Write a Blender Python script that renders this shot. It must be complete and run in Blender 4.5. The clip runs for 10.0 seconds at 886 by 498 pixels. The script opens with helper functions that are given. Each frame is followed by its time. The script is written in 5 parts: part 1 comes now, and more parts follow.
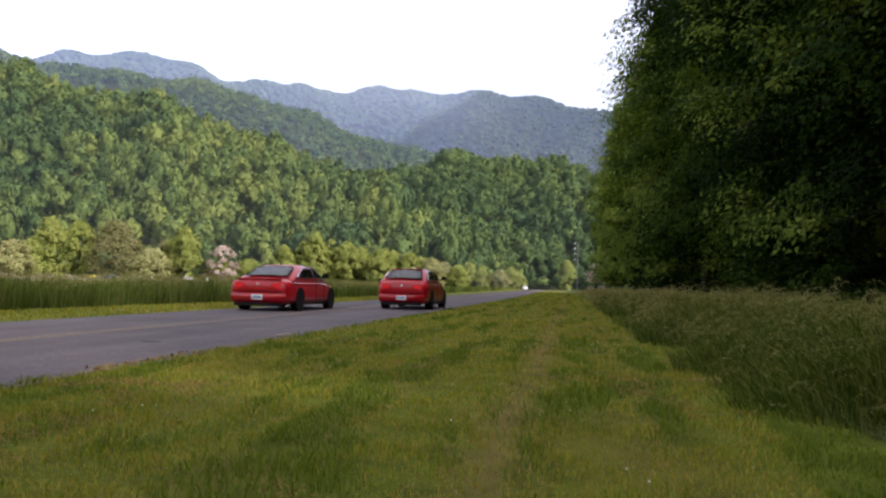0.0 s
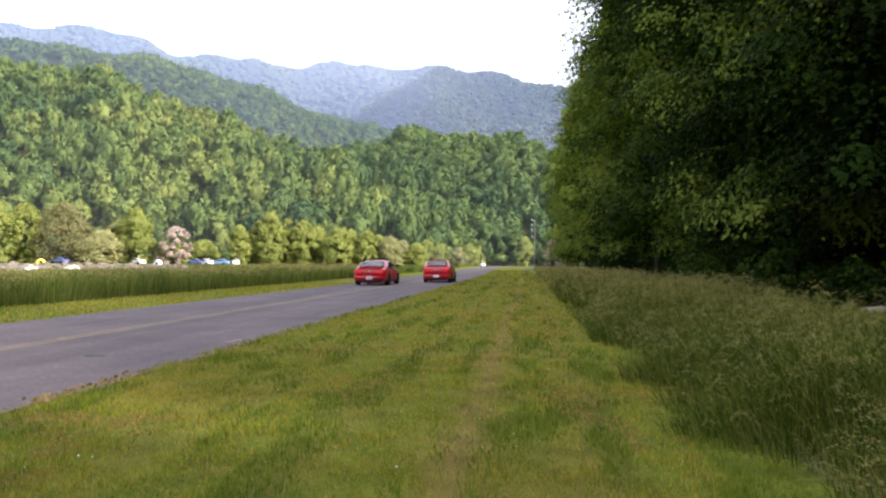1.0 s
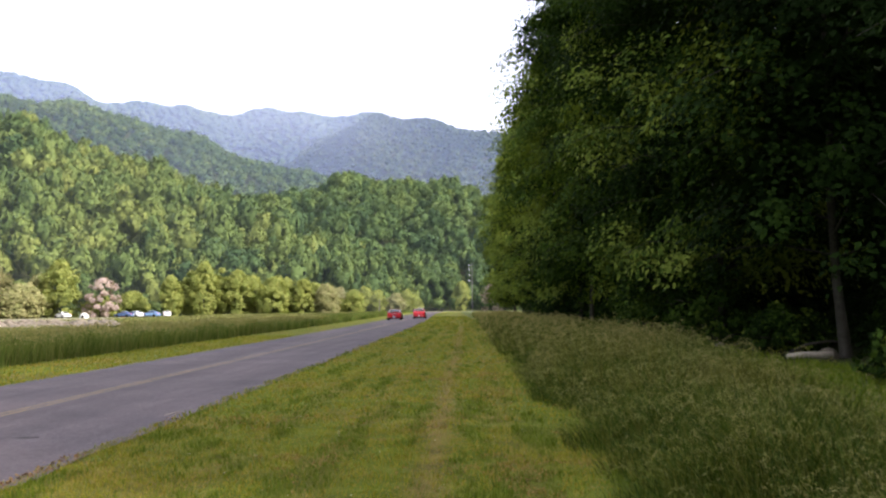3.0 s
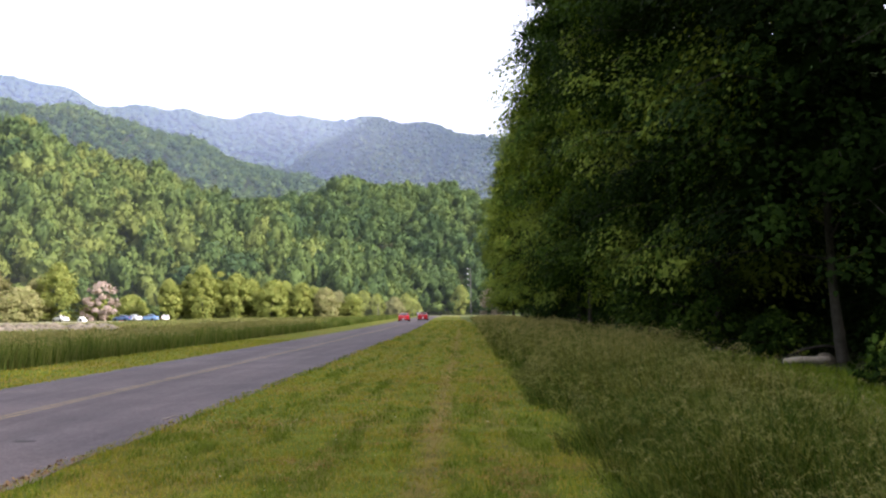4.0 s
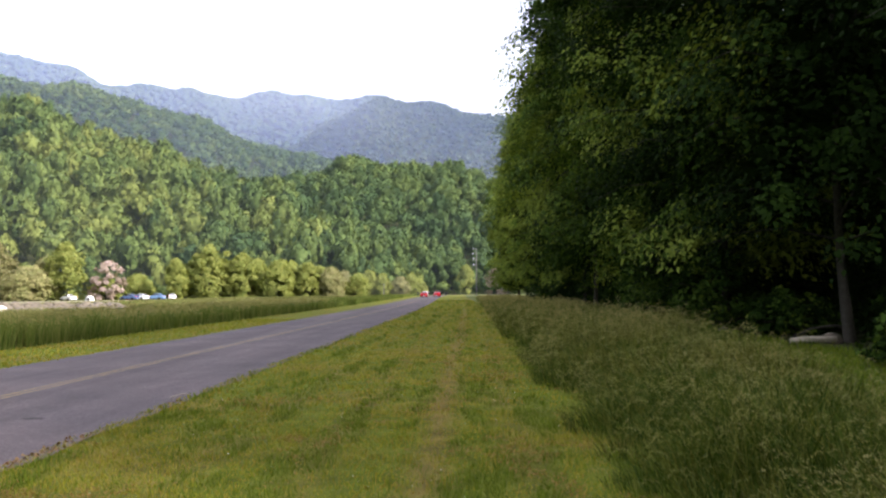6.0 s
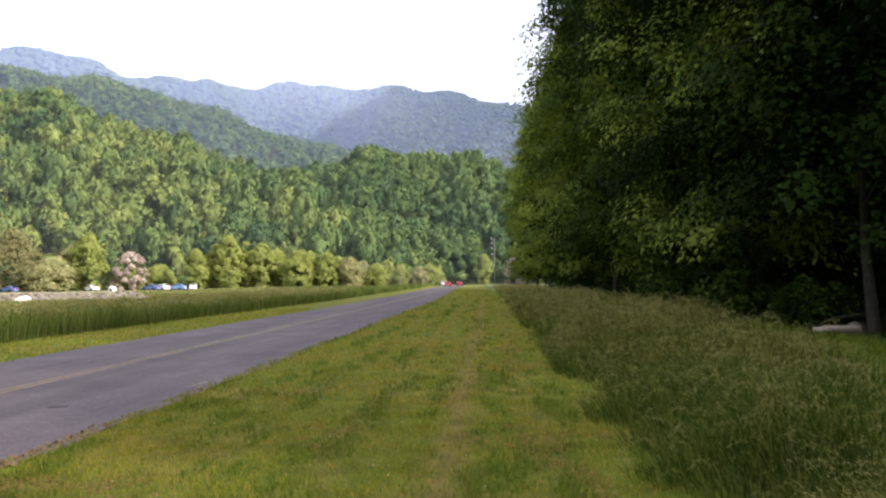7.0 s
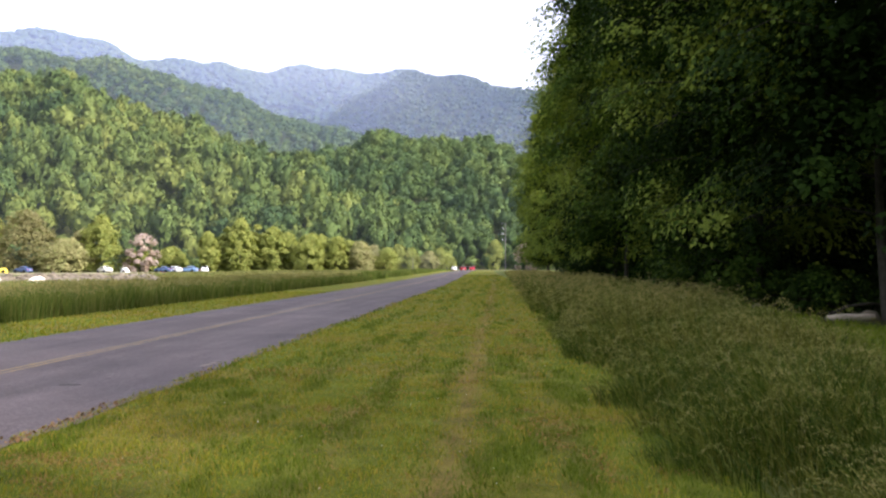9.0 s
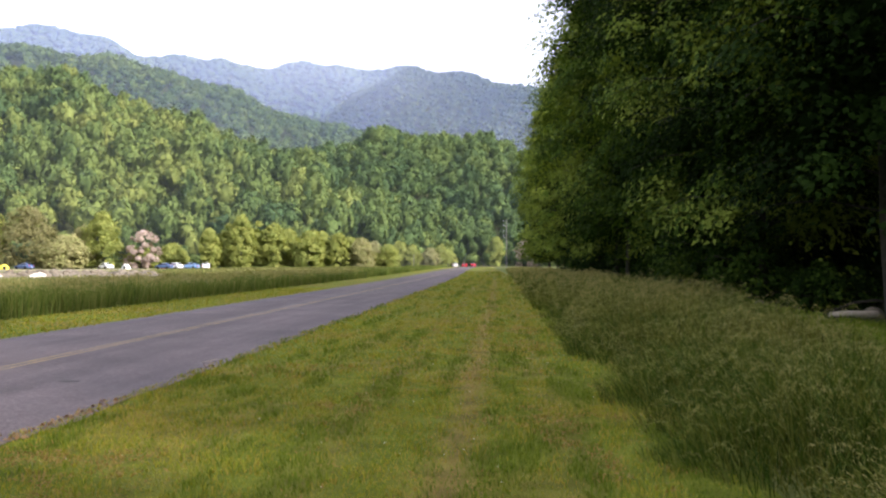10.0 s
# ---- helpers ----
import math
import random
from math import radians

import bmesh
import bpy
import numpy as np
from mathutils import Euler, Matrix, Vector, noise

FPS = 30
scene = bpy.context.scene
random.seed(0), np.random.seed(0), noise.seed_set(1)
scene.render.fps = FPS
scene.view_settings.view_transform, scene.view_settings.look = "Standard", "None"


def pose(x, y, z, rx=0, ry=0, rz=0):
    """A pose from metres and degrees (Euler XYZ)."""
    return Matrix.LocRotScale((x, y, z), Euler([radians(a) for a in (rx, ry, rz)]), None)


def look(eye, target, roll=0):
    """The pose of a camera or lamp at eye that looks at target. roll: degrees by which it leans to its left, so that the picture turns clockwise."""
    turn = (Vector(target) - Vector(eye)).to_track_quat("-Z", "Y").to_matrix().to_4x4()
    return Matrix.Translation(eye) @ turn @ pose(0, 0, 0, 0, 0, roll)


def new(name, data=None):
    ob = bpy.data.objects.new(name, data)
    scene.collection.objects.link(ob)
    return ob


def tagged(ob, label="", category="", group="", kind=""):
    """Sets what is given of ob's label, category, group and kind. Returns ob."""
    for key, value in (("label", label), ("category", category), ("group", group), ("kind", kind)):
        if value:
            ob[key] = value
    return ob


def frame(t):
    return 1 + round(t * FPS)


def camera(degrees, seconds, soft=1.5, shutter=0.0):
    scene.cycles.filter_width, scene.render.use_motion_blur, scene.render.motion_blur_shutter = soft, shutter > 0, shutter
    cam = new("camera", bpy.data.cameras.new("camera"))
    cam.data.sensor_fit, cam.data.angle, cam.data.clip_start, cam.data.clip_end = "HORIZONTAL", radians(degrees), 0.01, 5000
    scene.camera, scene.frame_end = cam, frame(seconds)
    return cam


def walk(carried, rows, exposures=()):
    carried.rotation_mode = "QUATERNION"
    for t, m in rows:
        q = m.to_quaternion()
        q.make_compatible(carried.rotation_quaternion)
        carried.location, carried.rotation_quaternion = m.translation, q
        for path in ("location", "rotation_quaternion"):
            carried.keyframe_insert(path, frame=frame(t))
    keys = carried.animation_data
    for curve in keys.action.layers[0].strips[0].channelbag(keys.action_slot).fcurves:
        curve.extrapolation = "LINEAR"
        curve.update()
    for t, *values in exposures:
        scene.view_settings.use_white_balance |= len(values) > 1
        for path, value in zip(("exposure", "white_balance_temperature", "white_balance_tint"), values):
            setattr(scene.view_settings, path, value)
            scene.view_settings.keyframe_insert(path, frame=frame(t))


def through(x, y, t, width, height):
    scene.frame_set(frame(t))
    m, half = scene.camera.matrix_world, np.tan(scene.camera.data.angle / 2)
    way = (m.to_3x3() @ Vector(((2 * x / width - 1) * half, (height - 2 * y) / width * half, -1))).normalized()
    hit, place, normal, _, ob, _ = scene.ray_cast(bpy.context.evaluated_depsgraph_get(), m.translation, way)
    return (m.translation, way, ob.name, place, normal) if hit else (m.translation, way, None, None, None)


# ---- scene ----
cam = camera(61.85, 10.0, soft=2.3)
CAMERA_ROWS = [
    (0.0, 0.00, 0.00, 0.90, 9.78, 2.80, -1.45),
    (0.5, 0.05, 0.04, 1.09, 6.59, 0.65, -0.16),
    (1.0, 0.08, 0.06, 1.33, 6.58, 1.03, -0.61),
    (1.5, 0.03, -0.06, 1.53, 2.83, 2.73, 0.55),
    (2.0, 0.01, -0.14, 1.63, 2.53, 4.07, 0.77),
    (2.5, 0.01, -0.15, 1.65, 1.99, 4.33, 0.83),
    (4.0, 0.06, -0.22, 1.66, 1.68, 4.80, 0.58),
    (4.5, 0.06, -0.22, 1.66, 1.53, 4.41, 0.82),
    (5.0, 0.05, -0.20, 1.65, 1.69, 4.35, 0.77),
    (5.5, 0.05, -0.19, 1.65, 1.65, 3.85, 0.62),
    (7.0, 0.03, -0.13, 1.64, 3.52, 2.46, 0.61),
    (7.5, 0.03, -0.12, 1.63, 3.79, 2.40, 0.82),
    (8.0, 0.03, -0.12, 1.63, 4.42, 2.21, 0.50),
    (8.5, 0.03, -0.11, 1.62, 4.28, 1.96, 0.01),
    (9.0, 0.03, -0.08, 1.61, 4.34, 1.30, 0.03),
    (9.5, 0.00, 0.00, 1.60, 4.50, 1.05, 0.08),
    (10.0, 0.00, 0.00, 1.60, 4.41, 1.05, 0.00),
]
walk(cam, [(t, pose(x, y, z, 90 + pitch, roll, yaw)) for t, x, y, z, yaw, pitch, roll in CAMERA_ROWS],
     exposures=[(0.0, 0.48, 6350, 16), (0.5, 0.92, 6350, 16), (1.0, 1.16, 6350, 16), (2.5, 0.97, 6350, 17), (6.0, 0.95, 6350, 17), (10.0, 1.03, 6350, 17)])

# ---- light: hazy morning sky, low sun behind the wood beside the road ----
SUN_ELEVATION, SUN_AZIMUTH = 31.0, 110.0      # degrees; azimuth from +Y towards +X
world = bpy.data.worlds.new("sky")
scene.world = world
world.use_nodes = True
wn, wl = world.node_tree.nodes, world.node_tree.links
wn.clear()
sky = wn.new("ShaderNodeTexSky")
sky.sky_type, sky.sun_disc = "NISHITA", False
sky.sun_elevation, sky.sun_rotation = radians(SUN_ELEVATION), radians(SUN_AZIMUTH)
sky.dust_density, sky.air_density = 4.0, 1.0
sky_bg = wn.new("ShaderNodeBackground")
sky_bg.inputs["Strength"].default_value = 0.08
wl.new(sky.outputs[0], sky_bg.inputs["Color"])
veil = wn.new("ShaderNodeBackground")          # even, thin white cloud over the whole sky
veil.inputs["Color"].default_value = (0.98, 0.98, 0.98, 1)
veil.inputs["Strength"].default_value = 0.88
both = wn.new("ShaderNodeAddShader")
wl.new(sky_bg.outputs[0], both.inputs[0])
wl.new(veil.outputs[0], both.inputs[1])
wout = wn.new("ShaderNodeOutputWorld")
wl.new(both.outputs[0], wout.inputs["Surface"])
sun_data = bpy.data.lights.new("sun", "SUN")
sun_data.energy, sun_data.angle, sun_data.color = 5.0, radians(3.0), (1.0, 0.93, 0.80)
sun = new("sun", sun_data)
sa, se = radians(SUN_AZIMUTH), radians(SUN_ELEVATION)
sun.matrix_basis = look((150 * math.sin(sa), 150 * math.cos(sa), 90), (150 * math.sin(sa) - 10 * math.sin(sa) * math.cos(se),
                        150 * math.cos(sa) - 10 * math.cos(sa) * math.cos(se), 90 - 10 * math.sin(se)))

# ---- plan ----
ROAD_L, ROAD_R = -10.30, -4.34                # edges of the asphalt
STRIP_R = 1.45                                # mown strip ends, tall grass begins
VERGE_L = -13.6                               # left verge ends, tall grass begins
ROAD_END = 262.0


def bend(y):
    """How far the road has drifted to the left at y."""
    s = np.clip((np.asarray(y, float) - 45.0) / 170.0, 0, 1)
    return -3.3 * s * s * (3 - 2 * s)


# ---- materials ----
def material(name, base, rough=0.8, metal=0.0, spec=0.5):
    m = bpy.data.materials.new(name)
    m.use_nodes = True
    b = m.node_tree.nodes["Principled BSDF"]
    b.inputs["Base Color"].default_value = (*base, 1)
    b.inputs["Roughness"].default_value = rough
    b.inputs["Metallic"].default_value = metal
    b.inputs["Specular IOR Level"].default_value = spec
    return m, m.node_tree.nodes, m.node_tree.links, b


def ramp(nodes, stops):
    r = nodes.new("ShaderNodeValToRGB")
    while len(r.color_ramp.elements) < len(stops):
        r.color_ramp.elements.new(0.5)
    for e, (p, c) in zip(r.color_ramp.elements, stops):
        e.position, e.color = p, (*c, 1)
    return r


def noise_node(nodes, links, scale, detail=4.0, coords=None, rough=0.55):
    n = nodes.new("ShaderNodeTexNoise")
    n.inputs["Scale"].default_value, n.inputs["Detail"].default_value = scale, detail
    n.inputs["Roughness"].default_value = rough
    if coords is not None:
        links.new(coords, n.inputs["Vector"])
    return n


def mix_colour(nodes, links, kind, fac, a, b):
    m = nodes.new("ShaderNodeMix")
    m.data_type, m.blend_type = "RGBA", kind
    for value, socket in ((fac, m.inputs[0]), (a, m.inputs[6]), (b, m.inputs[7])):
        if isinstance(value, (int, float)):
            socket.default_value = value
        elif isinstance(value, tuple):
            socket.default_value = (*value, 1)
        else:
            links.new(value, socket)
    return m.outputs[2]


def bump(nodes, links, bsdf, height, strength, distance):
    b = nodes.new("ShaderNodeBump")
    b.inputs["Strength"].default_value, b.inputs["Distance"].default_value = strength, distance
    links.new(height, b.inputs["Height"])
    links.new(b.outputs[0], bsdf.inputs["Normal"])


def leaf_material(name, stops, through=0.35, tint=True, rough=0.6, gloss=0.06, grain=0.3):
    """Leaves: each leaf takes its own tone, each tree its own hue from the tint attribute, in the wood also painted
    shade; some light passes through.
    """
    m, n, l, b = material(name, stops[0], rough, 0, gloss)
    geo = n.new("ShaderNodeNewGeometry")
    r = ramp(n, [(i / (len(stops) - 1), c) for i, c in enumerate(stops)])
    if tint:
        at = n.new("ShaderNodeAttribute")
        at.attribute_name = "tint"
        mul = n.new("ShaderNodeMath")
        mul.operation = "MULTIPLY_ADD"
        mul.inputs[1].default_value, mul.inputs[2].default_value = grain, -grain / 2
        l.new(geo.outputs["Random Per Island"], mul.inputs[0])
        add = n.new("ShaderNodeMath")
        add.operation = "ADD"
        l.new(mul.outputs[0], add.inputs[0])
        l.new(at.outputs["Fac"], add.inputs[1])
        l.new(add.outputs[0], r.inputs[0])
    else:
        l.new(geo.outputs["Random Per Island"], r.inputs[0])
    l.new(r.outputs[0], b.inputs["Base Color"])
    tr = n.new("ShaderNodeBsdfTranslucent")
    warm = mix_colour(n, l, "MULTIPLY", 1.0, r.outputs[0], (1.15, 1.1, 0.5))
    l.new(warm, tr.inputs["Color"])
    mx = n.new("ShaderNodeMixShader")
    mx.inputs[0].default_value = through
    l.new(b.outputs[0], mx.inputs[1])
    l.new(tr.outputs[0], mx.inputs[2])
    l.new(mx.outputs[0], n["Material Output"].inputs["Surface"])
    return m


M_FOREST = leaf_material("forest leaves", [(0.034, 0.066, 0.026), (0.062, 0.101, 0.031), (0.100, 0.140, 0.038), (0.148, 0.176, 0.046)], 0.22, grain=0.22)
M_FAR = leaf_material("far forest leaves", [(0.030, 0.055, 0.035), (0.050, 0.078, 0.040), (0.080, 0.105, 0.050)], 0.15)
# the lowest stops are near-black: they paint the wood's deep shade
M_WOOD_EDGE = leaf_material("wood leaves with shade tones", [(0.008, 0.017, 0.004), (0.020, 0.040, 0.007), (0.048, 0.084, 0.013), (0.150, 0.190, 0.032)], 0.25, gloss=0.015, grain=0.14)
M_WILLOW = leaf_material("light green leaves", [(0.15, 0.19, 0.055), (0.215, 0.255, 0.070), (0.29, 0.30, 0.09)], 0.38, False)
M_BROWN = leaf_material("brown budding twigs", [(0.12, 0.112, 0.055), (0.165, 0.155, 0.075), (0.19, 0.20, 0.09)], 0.4, False)
M_PINK = leaf_material("pink blossom", [(0.30, 0.24, 0.22), (0.42, 0.34, 0.34), (0.26, 0.22, 0.16)], 0.3, False)
M_TALL = leaf_material("tall grass", [(0.020, 0.048, 0.005), (0.060, 0.094, 0.013), (0.155, 0.165, 0.042)], 0.3, False)
M_STRAW = leaf_material("ripening tall grass", [(0.050, 0.070, 0.010), (0.105, 0.115, 0.022), (0.20, 0.19, 0.055)], 0.3, False)
M_LUSH = leaf_material("lush grass blades", [(0.060, 0.108, 0.008), (0.108, 0.152, 0.014), (0.160, 0.190, 0.022)], 0.3, False)
M_TALL_PALE = leaf_material("pale tall grass", [(0.055, 0.098, 0.018), (0.105, 0.142, 0.030), (0.19, 0.195, 0.070)], 0.35, False)
M_SEED = leaf_material("grass seed heads", [(0.19, 0.18, 0.065), (0.30, 0.275, 0.115), (0.24, 0.21, 0.095)], 0.3, False)
M_MOWN = leaf_material("mown grass blades", [(0.116, 0.166, 0.013), (0.190, 0.222, 0.021), (0.275, 0.262, 0.031), (0.36, 0.25, 0.065)], 0.3, False)


def soil_material(name, greens, dry, scale=1.0, tracks=()):
    m, n, l, b = material(name, greens[0], 0.95, 0, 0.1)
    tc = n.new("ShaderNodeTexCoord")
    big = noise_node(n, l, 0.35 * scale, 5, tc.outputs["Object"])
    fine = noise_node(n, l, 38 * scale, 6, tc.outputs["Object"], 0.7)
    r = ramp(n, [(0.30, greens[0]), (0.50, greens[1]), (0.70, greens[2])])
    l.new(fine.outputs[0], r.inputs[0])
    r2 = ramp(n, [(0.48, (0, 0, 0)), (0.72, (1, 1, 1))])
    l.new(big.outputs[0], r2.inputs[0])
    c = mix_colour(n, l, "MIX", r2.outputs[0], r.outputs[0], dry)
    sep = n.new("ShaderNodeSeparateXYZ")
    l.new(tc.outputs["Object"], sep.inputs[0])
    for at, half, amount in tracks:          # dry lines left by mower wheels
        d = n.new("ShaderNodeMath")
        d.operation = "SUBTRACT"
        d.inputs[1].default_value = at
        l.new(sep.outputs[0], d.inputs[0])
        wob = n.new("ShaderNodeMath")
        wob.operation = "MULTIPLY_ADD"
        wob.inputs[1].default_value, wob.inputs[2].default_value = 0.5, -0.25
        l.new(big.outputs[0], wob.inputs[0])
        e = n.new("ShaderNodeMath")
        e.operation = "ADD"
        l.new(d.outputs[0], e.inputs[0])
        l.new(wob.outputs[0], e.inputs[1])
        q = n.new("ShaderNodeMath")
        q.operation = "ABSOLUTE"
        l.new(e.outputs[0], q.inputs[0])
        mr = n.new("ShaderNodeMapRange")
        mr.inputs["From Min"].default_value, mr.inputs["From Max"].default_value = 0.0, half
        mr.inputs["To Min"].default_value, mr.inputs["To Max"].default_value = amount, 0.0
        l.new(q.outputs[0], mr.inputs["Value"])
        c = mix_colour(n, l, "MIX", mr.outputs[0], c, (0.20, 0.145, 0.05))
    patch = noise_node(n, l, 2.3 * scale, 4, tc.outputs["Object"])
    r3 = ramp(n, [(0.25, (0.55, 0.6, 0.5)), (0.75, (1.35, 1.3, 1.2))])
    l.new(patch.outputs[0], r3.inputs[0])
    c = mix_colour(n, l, "MULTIPLY", 1.0, c, r3.outputs[0])
    l.new(c, b.inputs["Base Color"])
    bump(n, l, b, fine.outputs[0], 0.8, 0.05)
    return m


M_TURF = soil_material("turf", [(0.060, 0.088, 0.009), (0.115, 0.140, 0.016), (0.178, 0.184, 0.027)], (0.190, 0.135, 0.034),
                       tracks=((-0.38, 0.30, 0.75), (-1.45, 0.35, 0.35), (0.55, 0.3, 0.3), (-2.6, 0.4, 0.25)))
M_FIELD = soil_material("field ground", [(0.05, 0.08, 0.02), (0.085, 0.11, 0.03), (0.12, 0.13, 0.05)], (0.14, 0.13, 0.06), 0.5)
M_FLOOR = soil_material("forest floor", [(0.02, 0.03, 0.01), (0.035, 0.05, 0.015), (0.05, 0.055, 0.02)], (0.04, 0.035, 0.02), 0.3)


def asphalt_material():
    m, n, l, b = material("asphalt", (0.08, 0.08, 0.085), 0.85, 0, 0.35)
    tc = n.new("ShaderNodeTexCoord")
    grit = noise_node(n, l, 26, 7, tc.outputs["Object"], 0.85)
    mp = n.new("ShaderNodeMapping")
    mp.inputs["Scale"].default_value = (1.0, 0.06, 1.0)
    l.new(tc.outputs["Object"], mp.inputs[0])
    wear = noise_node(n, l, 1.1, 5, mp.outputs[0])
    blot = noise_node(n, l, 0.5, 4, tc.outputs["Object"])
    r = ramp(n, [(0.34, (0.034, 0.027, 0.029)), (0.5, (0.080, 0.065, 0.069)), (0.66, (0.165, 0.137, 0.140))])
    l.new(grit.outputs[0], r.inputs[0])
    r2 = ramp(n, [(0.3, (0.62, 0.62, 0.64)), (0.7, (1.28, 1.24, 1.27))])
    l.new(wear.outputs[0], r2.inputs[0])
    c = mix_colour(n, l, "MULTIPLY", 1.0, r.outputs[0], r2.outputs[0])
    r3 = ramp(n, [(0.35, (0.72, 0.72, 0.74)), (0.62, (1.08, 1.05, 1.06))])
    l.new(blot.outputs[0], r3.inputs[0])
    c = mix_colour(n, l, "MULTIPLY", 1.0, c, r3.outputs[0])
    l.new(c, b.inputs["Base Color"])
    bump(n, l, b, grit.outputs[0], 0.5, 0.01)
    return m


def mottled(name, a, b_, scale=12, rough=0.85, metal=0.0, strength=0.5, depth=0.02):
    m, n, l, b = material(name, a, rough, metal, 0.3)
    tc = n.new("ShaderNodeTexCoord")
    f = noise_node(n, l, scale, 6, tc.outputs["Object"], 0.65)
    r = ramp(n, [(0.3, a), (0.7, b_)])
    l.new(f.outputs[0], r.inputs[0])
    l.new(r.outputs[0], b.inputs["Base Color"])
    bump(n, l, b, f.outputs[0], strength, depth)
    return m


M_ASPHALT = asphalt_material()
M_BARK = mottled("bark", (0.016, 0.014, 0.011), (0.045, 0.040, 0.032), 7)
M_PALE_WOOD = mottled("weathered pale wood", (0.26, 0.22, 0.17), (0.42, 0.37, 0.31), 9)
M_POLE = mottled("grey pole wood", (0.10, 0.095, 0.09), (0.18, 0.17, 0.16), 10)
M_STONE = mottled("grey stone", (0.055, 0.046, 0.036), (0.20, 0.17, 0.13), 2)
M_GRAVEL = mottled("pale gravel", (0.13, 0.125, 0.06), (0.22, 0.20, 0.12), 0.6)
M_YELLOW = mottled("worn yellow road paint", (0.11, 0.09, 0.07), (0.36, 0.24, 0.085), 4, 0.8)
M_DARK = mottled("dark tar", (0.03, 0.028, 0.028), (0.06, 0.055, 0.055), 30)
M_LITTER = leaf_material("dry leaf litter", [(0.16, 0.09, 0.04), (0.24, 0.15, 0.08), (0.12, 0.08, 0.04)], 0.1, False)

M_FIELD_BLADE = leaf_material("pale field grass", [(0.09, 0.115, 0.035), (0.13, 0.14, 0.05), (0.17, 0.16, 0.07)], 0.3, False)
M_DRY = leaf_material("dry clippings", [(0.24, 0.145, 0.045), (0.31, 0.20, 0.075), (0.19, 0.12, 0.04)], 0.2, False)
M_CLOVER = leaf_material("white clover", [(0.55, 0.55, 0.48), (0.65, 0.64, 0.58)], 0.2, False)
M_TAN = leaf_material("tan buds", [(0.20, 0.19, 0.09), (0.26, 0.25, 0.12), (0.17, 0.20, 0.07)], 0.25, False)
M_DARK2 = mottled("stained asphalt", (0.075, 0.072, 0.078), (0.13, 0.125, 0.13), 25)
M_PALE_ROCK = mottled("pale rock", (0.50, 0.46, 0.40), (0.66, 0.62, 0.56), 3)


# ---- mesh helpers ----
def mesh_np(name, v, f, mat, smooth=False, tint=None, normals=None):
    """A mesh from arrays: v (n, 3), f (m, 3 or 4); normals (n, 3) round off the shading of foliage."""
    v, f = np.asarray(v, np.float32), np.asarray(f, np.int32)
    me = bpy.data.meshes.new(name)
    me.vertices.add(len(v))
    me.vertices.foreach_set("co", v.ravel())
    me.loops.add(f.size)
    me.loops.foreach_set("vertex_index", f.ravel())
    me.polygons.add(len(f))
    me.polygons.foreach_set("loop_start", np.arange(len(f), dtype=np.int32) * f.shape[1])
    if smooth:
        me.polygons.foreach_set("use_smooth", np.ones(len(f), bool))
    if tint is not None:
        me.attributes.new("tint", "FLOAT", "POINT").data.foreach_set("value", np.asarray(tint, np.float32))
    me.materials.append(mat)
    me.update(calc_edges=True)
    if normals is not None:
        nn = normals / (np.linalg.norm(normals, axis=1)[:, None] + 1e-9)
        me.polygons.foreach_set("use_smooth", np.ones(len(f), bool))
        me.normals_split_custom_set_from_vertices(nn.tolist())
    return me


def part(name, bm, mat, parent=None, label="", smooth=False):
    """Link a bmesh as one mesh object under a thing or a part."""
    me = bpy.data.meshes.new(name)
    bm.to_mesh(me)
    bm.free()
    me.materials.append(mat)
    if smooth:
        me.polygons.foreach_set("use_smooth", np.ones(len(me.polygons), bool))
    ob = new(name, me)
    ob.parent = parent
    return tagged(ob, label) if label else ob


def box(bm, x0, x1, y0, y1, z0, z1, bevel=0.0, m=None):
    g = bmesh.ops.create_cube(bm, size=1)
    for v in g["verts"]:
        v.co = Vector((x0 + (v.co.x + .5) * (x1 - x0), y0 + (v.co.y + .5) * (y1 - y0), z0 + (v.co.z + .5) * (z1 - z0)))
        if m is not None:
            v.co = m @ v.co
    if bevel:
        es = list({e for v in g["verts"] for e in v.link_edges})
        bmesh.ops.bevel(bm, geom=es, offset=bevel, segments=2, affect="EDGES")
    return bm


def tube(path, radii, sides=7):
    """Vertices and quads of a tapering tube along a path."""
    path = [Vector(p) for p in path]
    v, f = [], []
    for i, p in enumerate(path):
        d = (path[min(i + 1, len(path) - 1)] - path[max(i - 1, 0)]).normalized()
        s = d.orthogonal().normalized()
        t = d.cross(s)
        for k in range(sides):
            a = 2 * math.pi * k / sides
            v.append(p + (s * math.cos(a) + t * math.sin(a)) * radii[i])
        if i:
            for k in range(sides):
                a, b = (i - 1) * sides + k, (i - 1) * sides + (k + 1) % sides
                f.append((a, b, b + sides, a + sides))
    return v, f


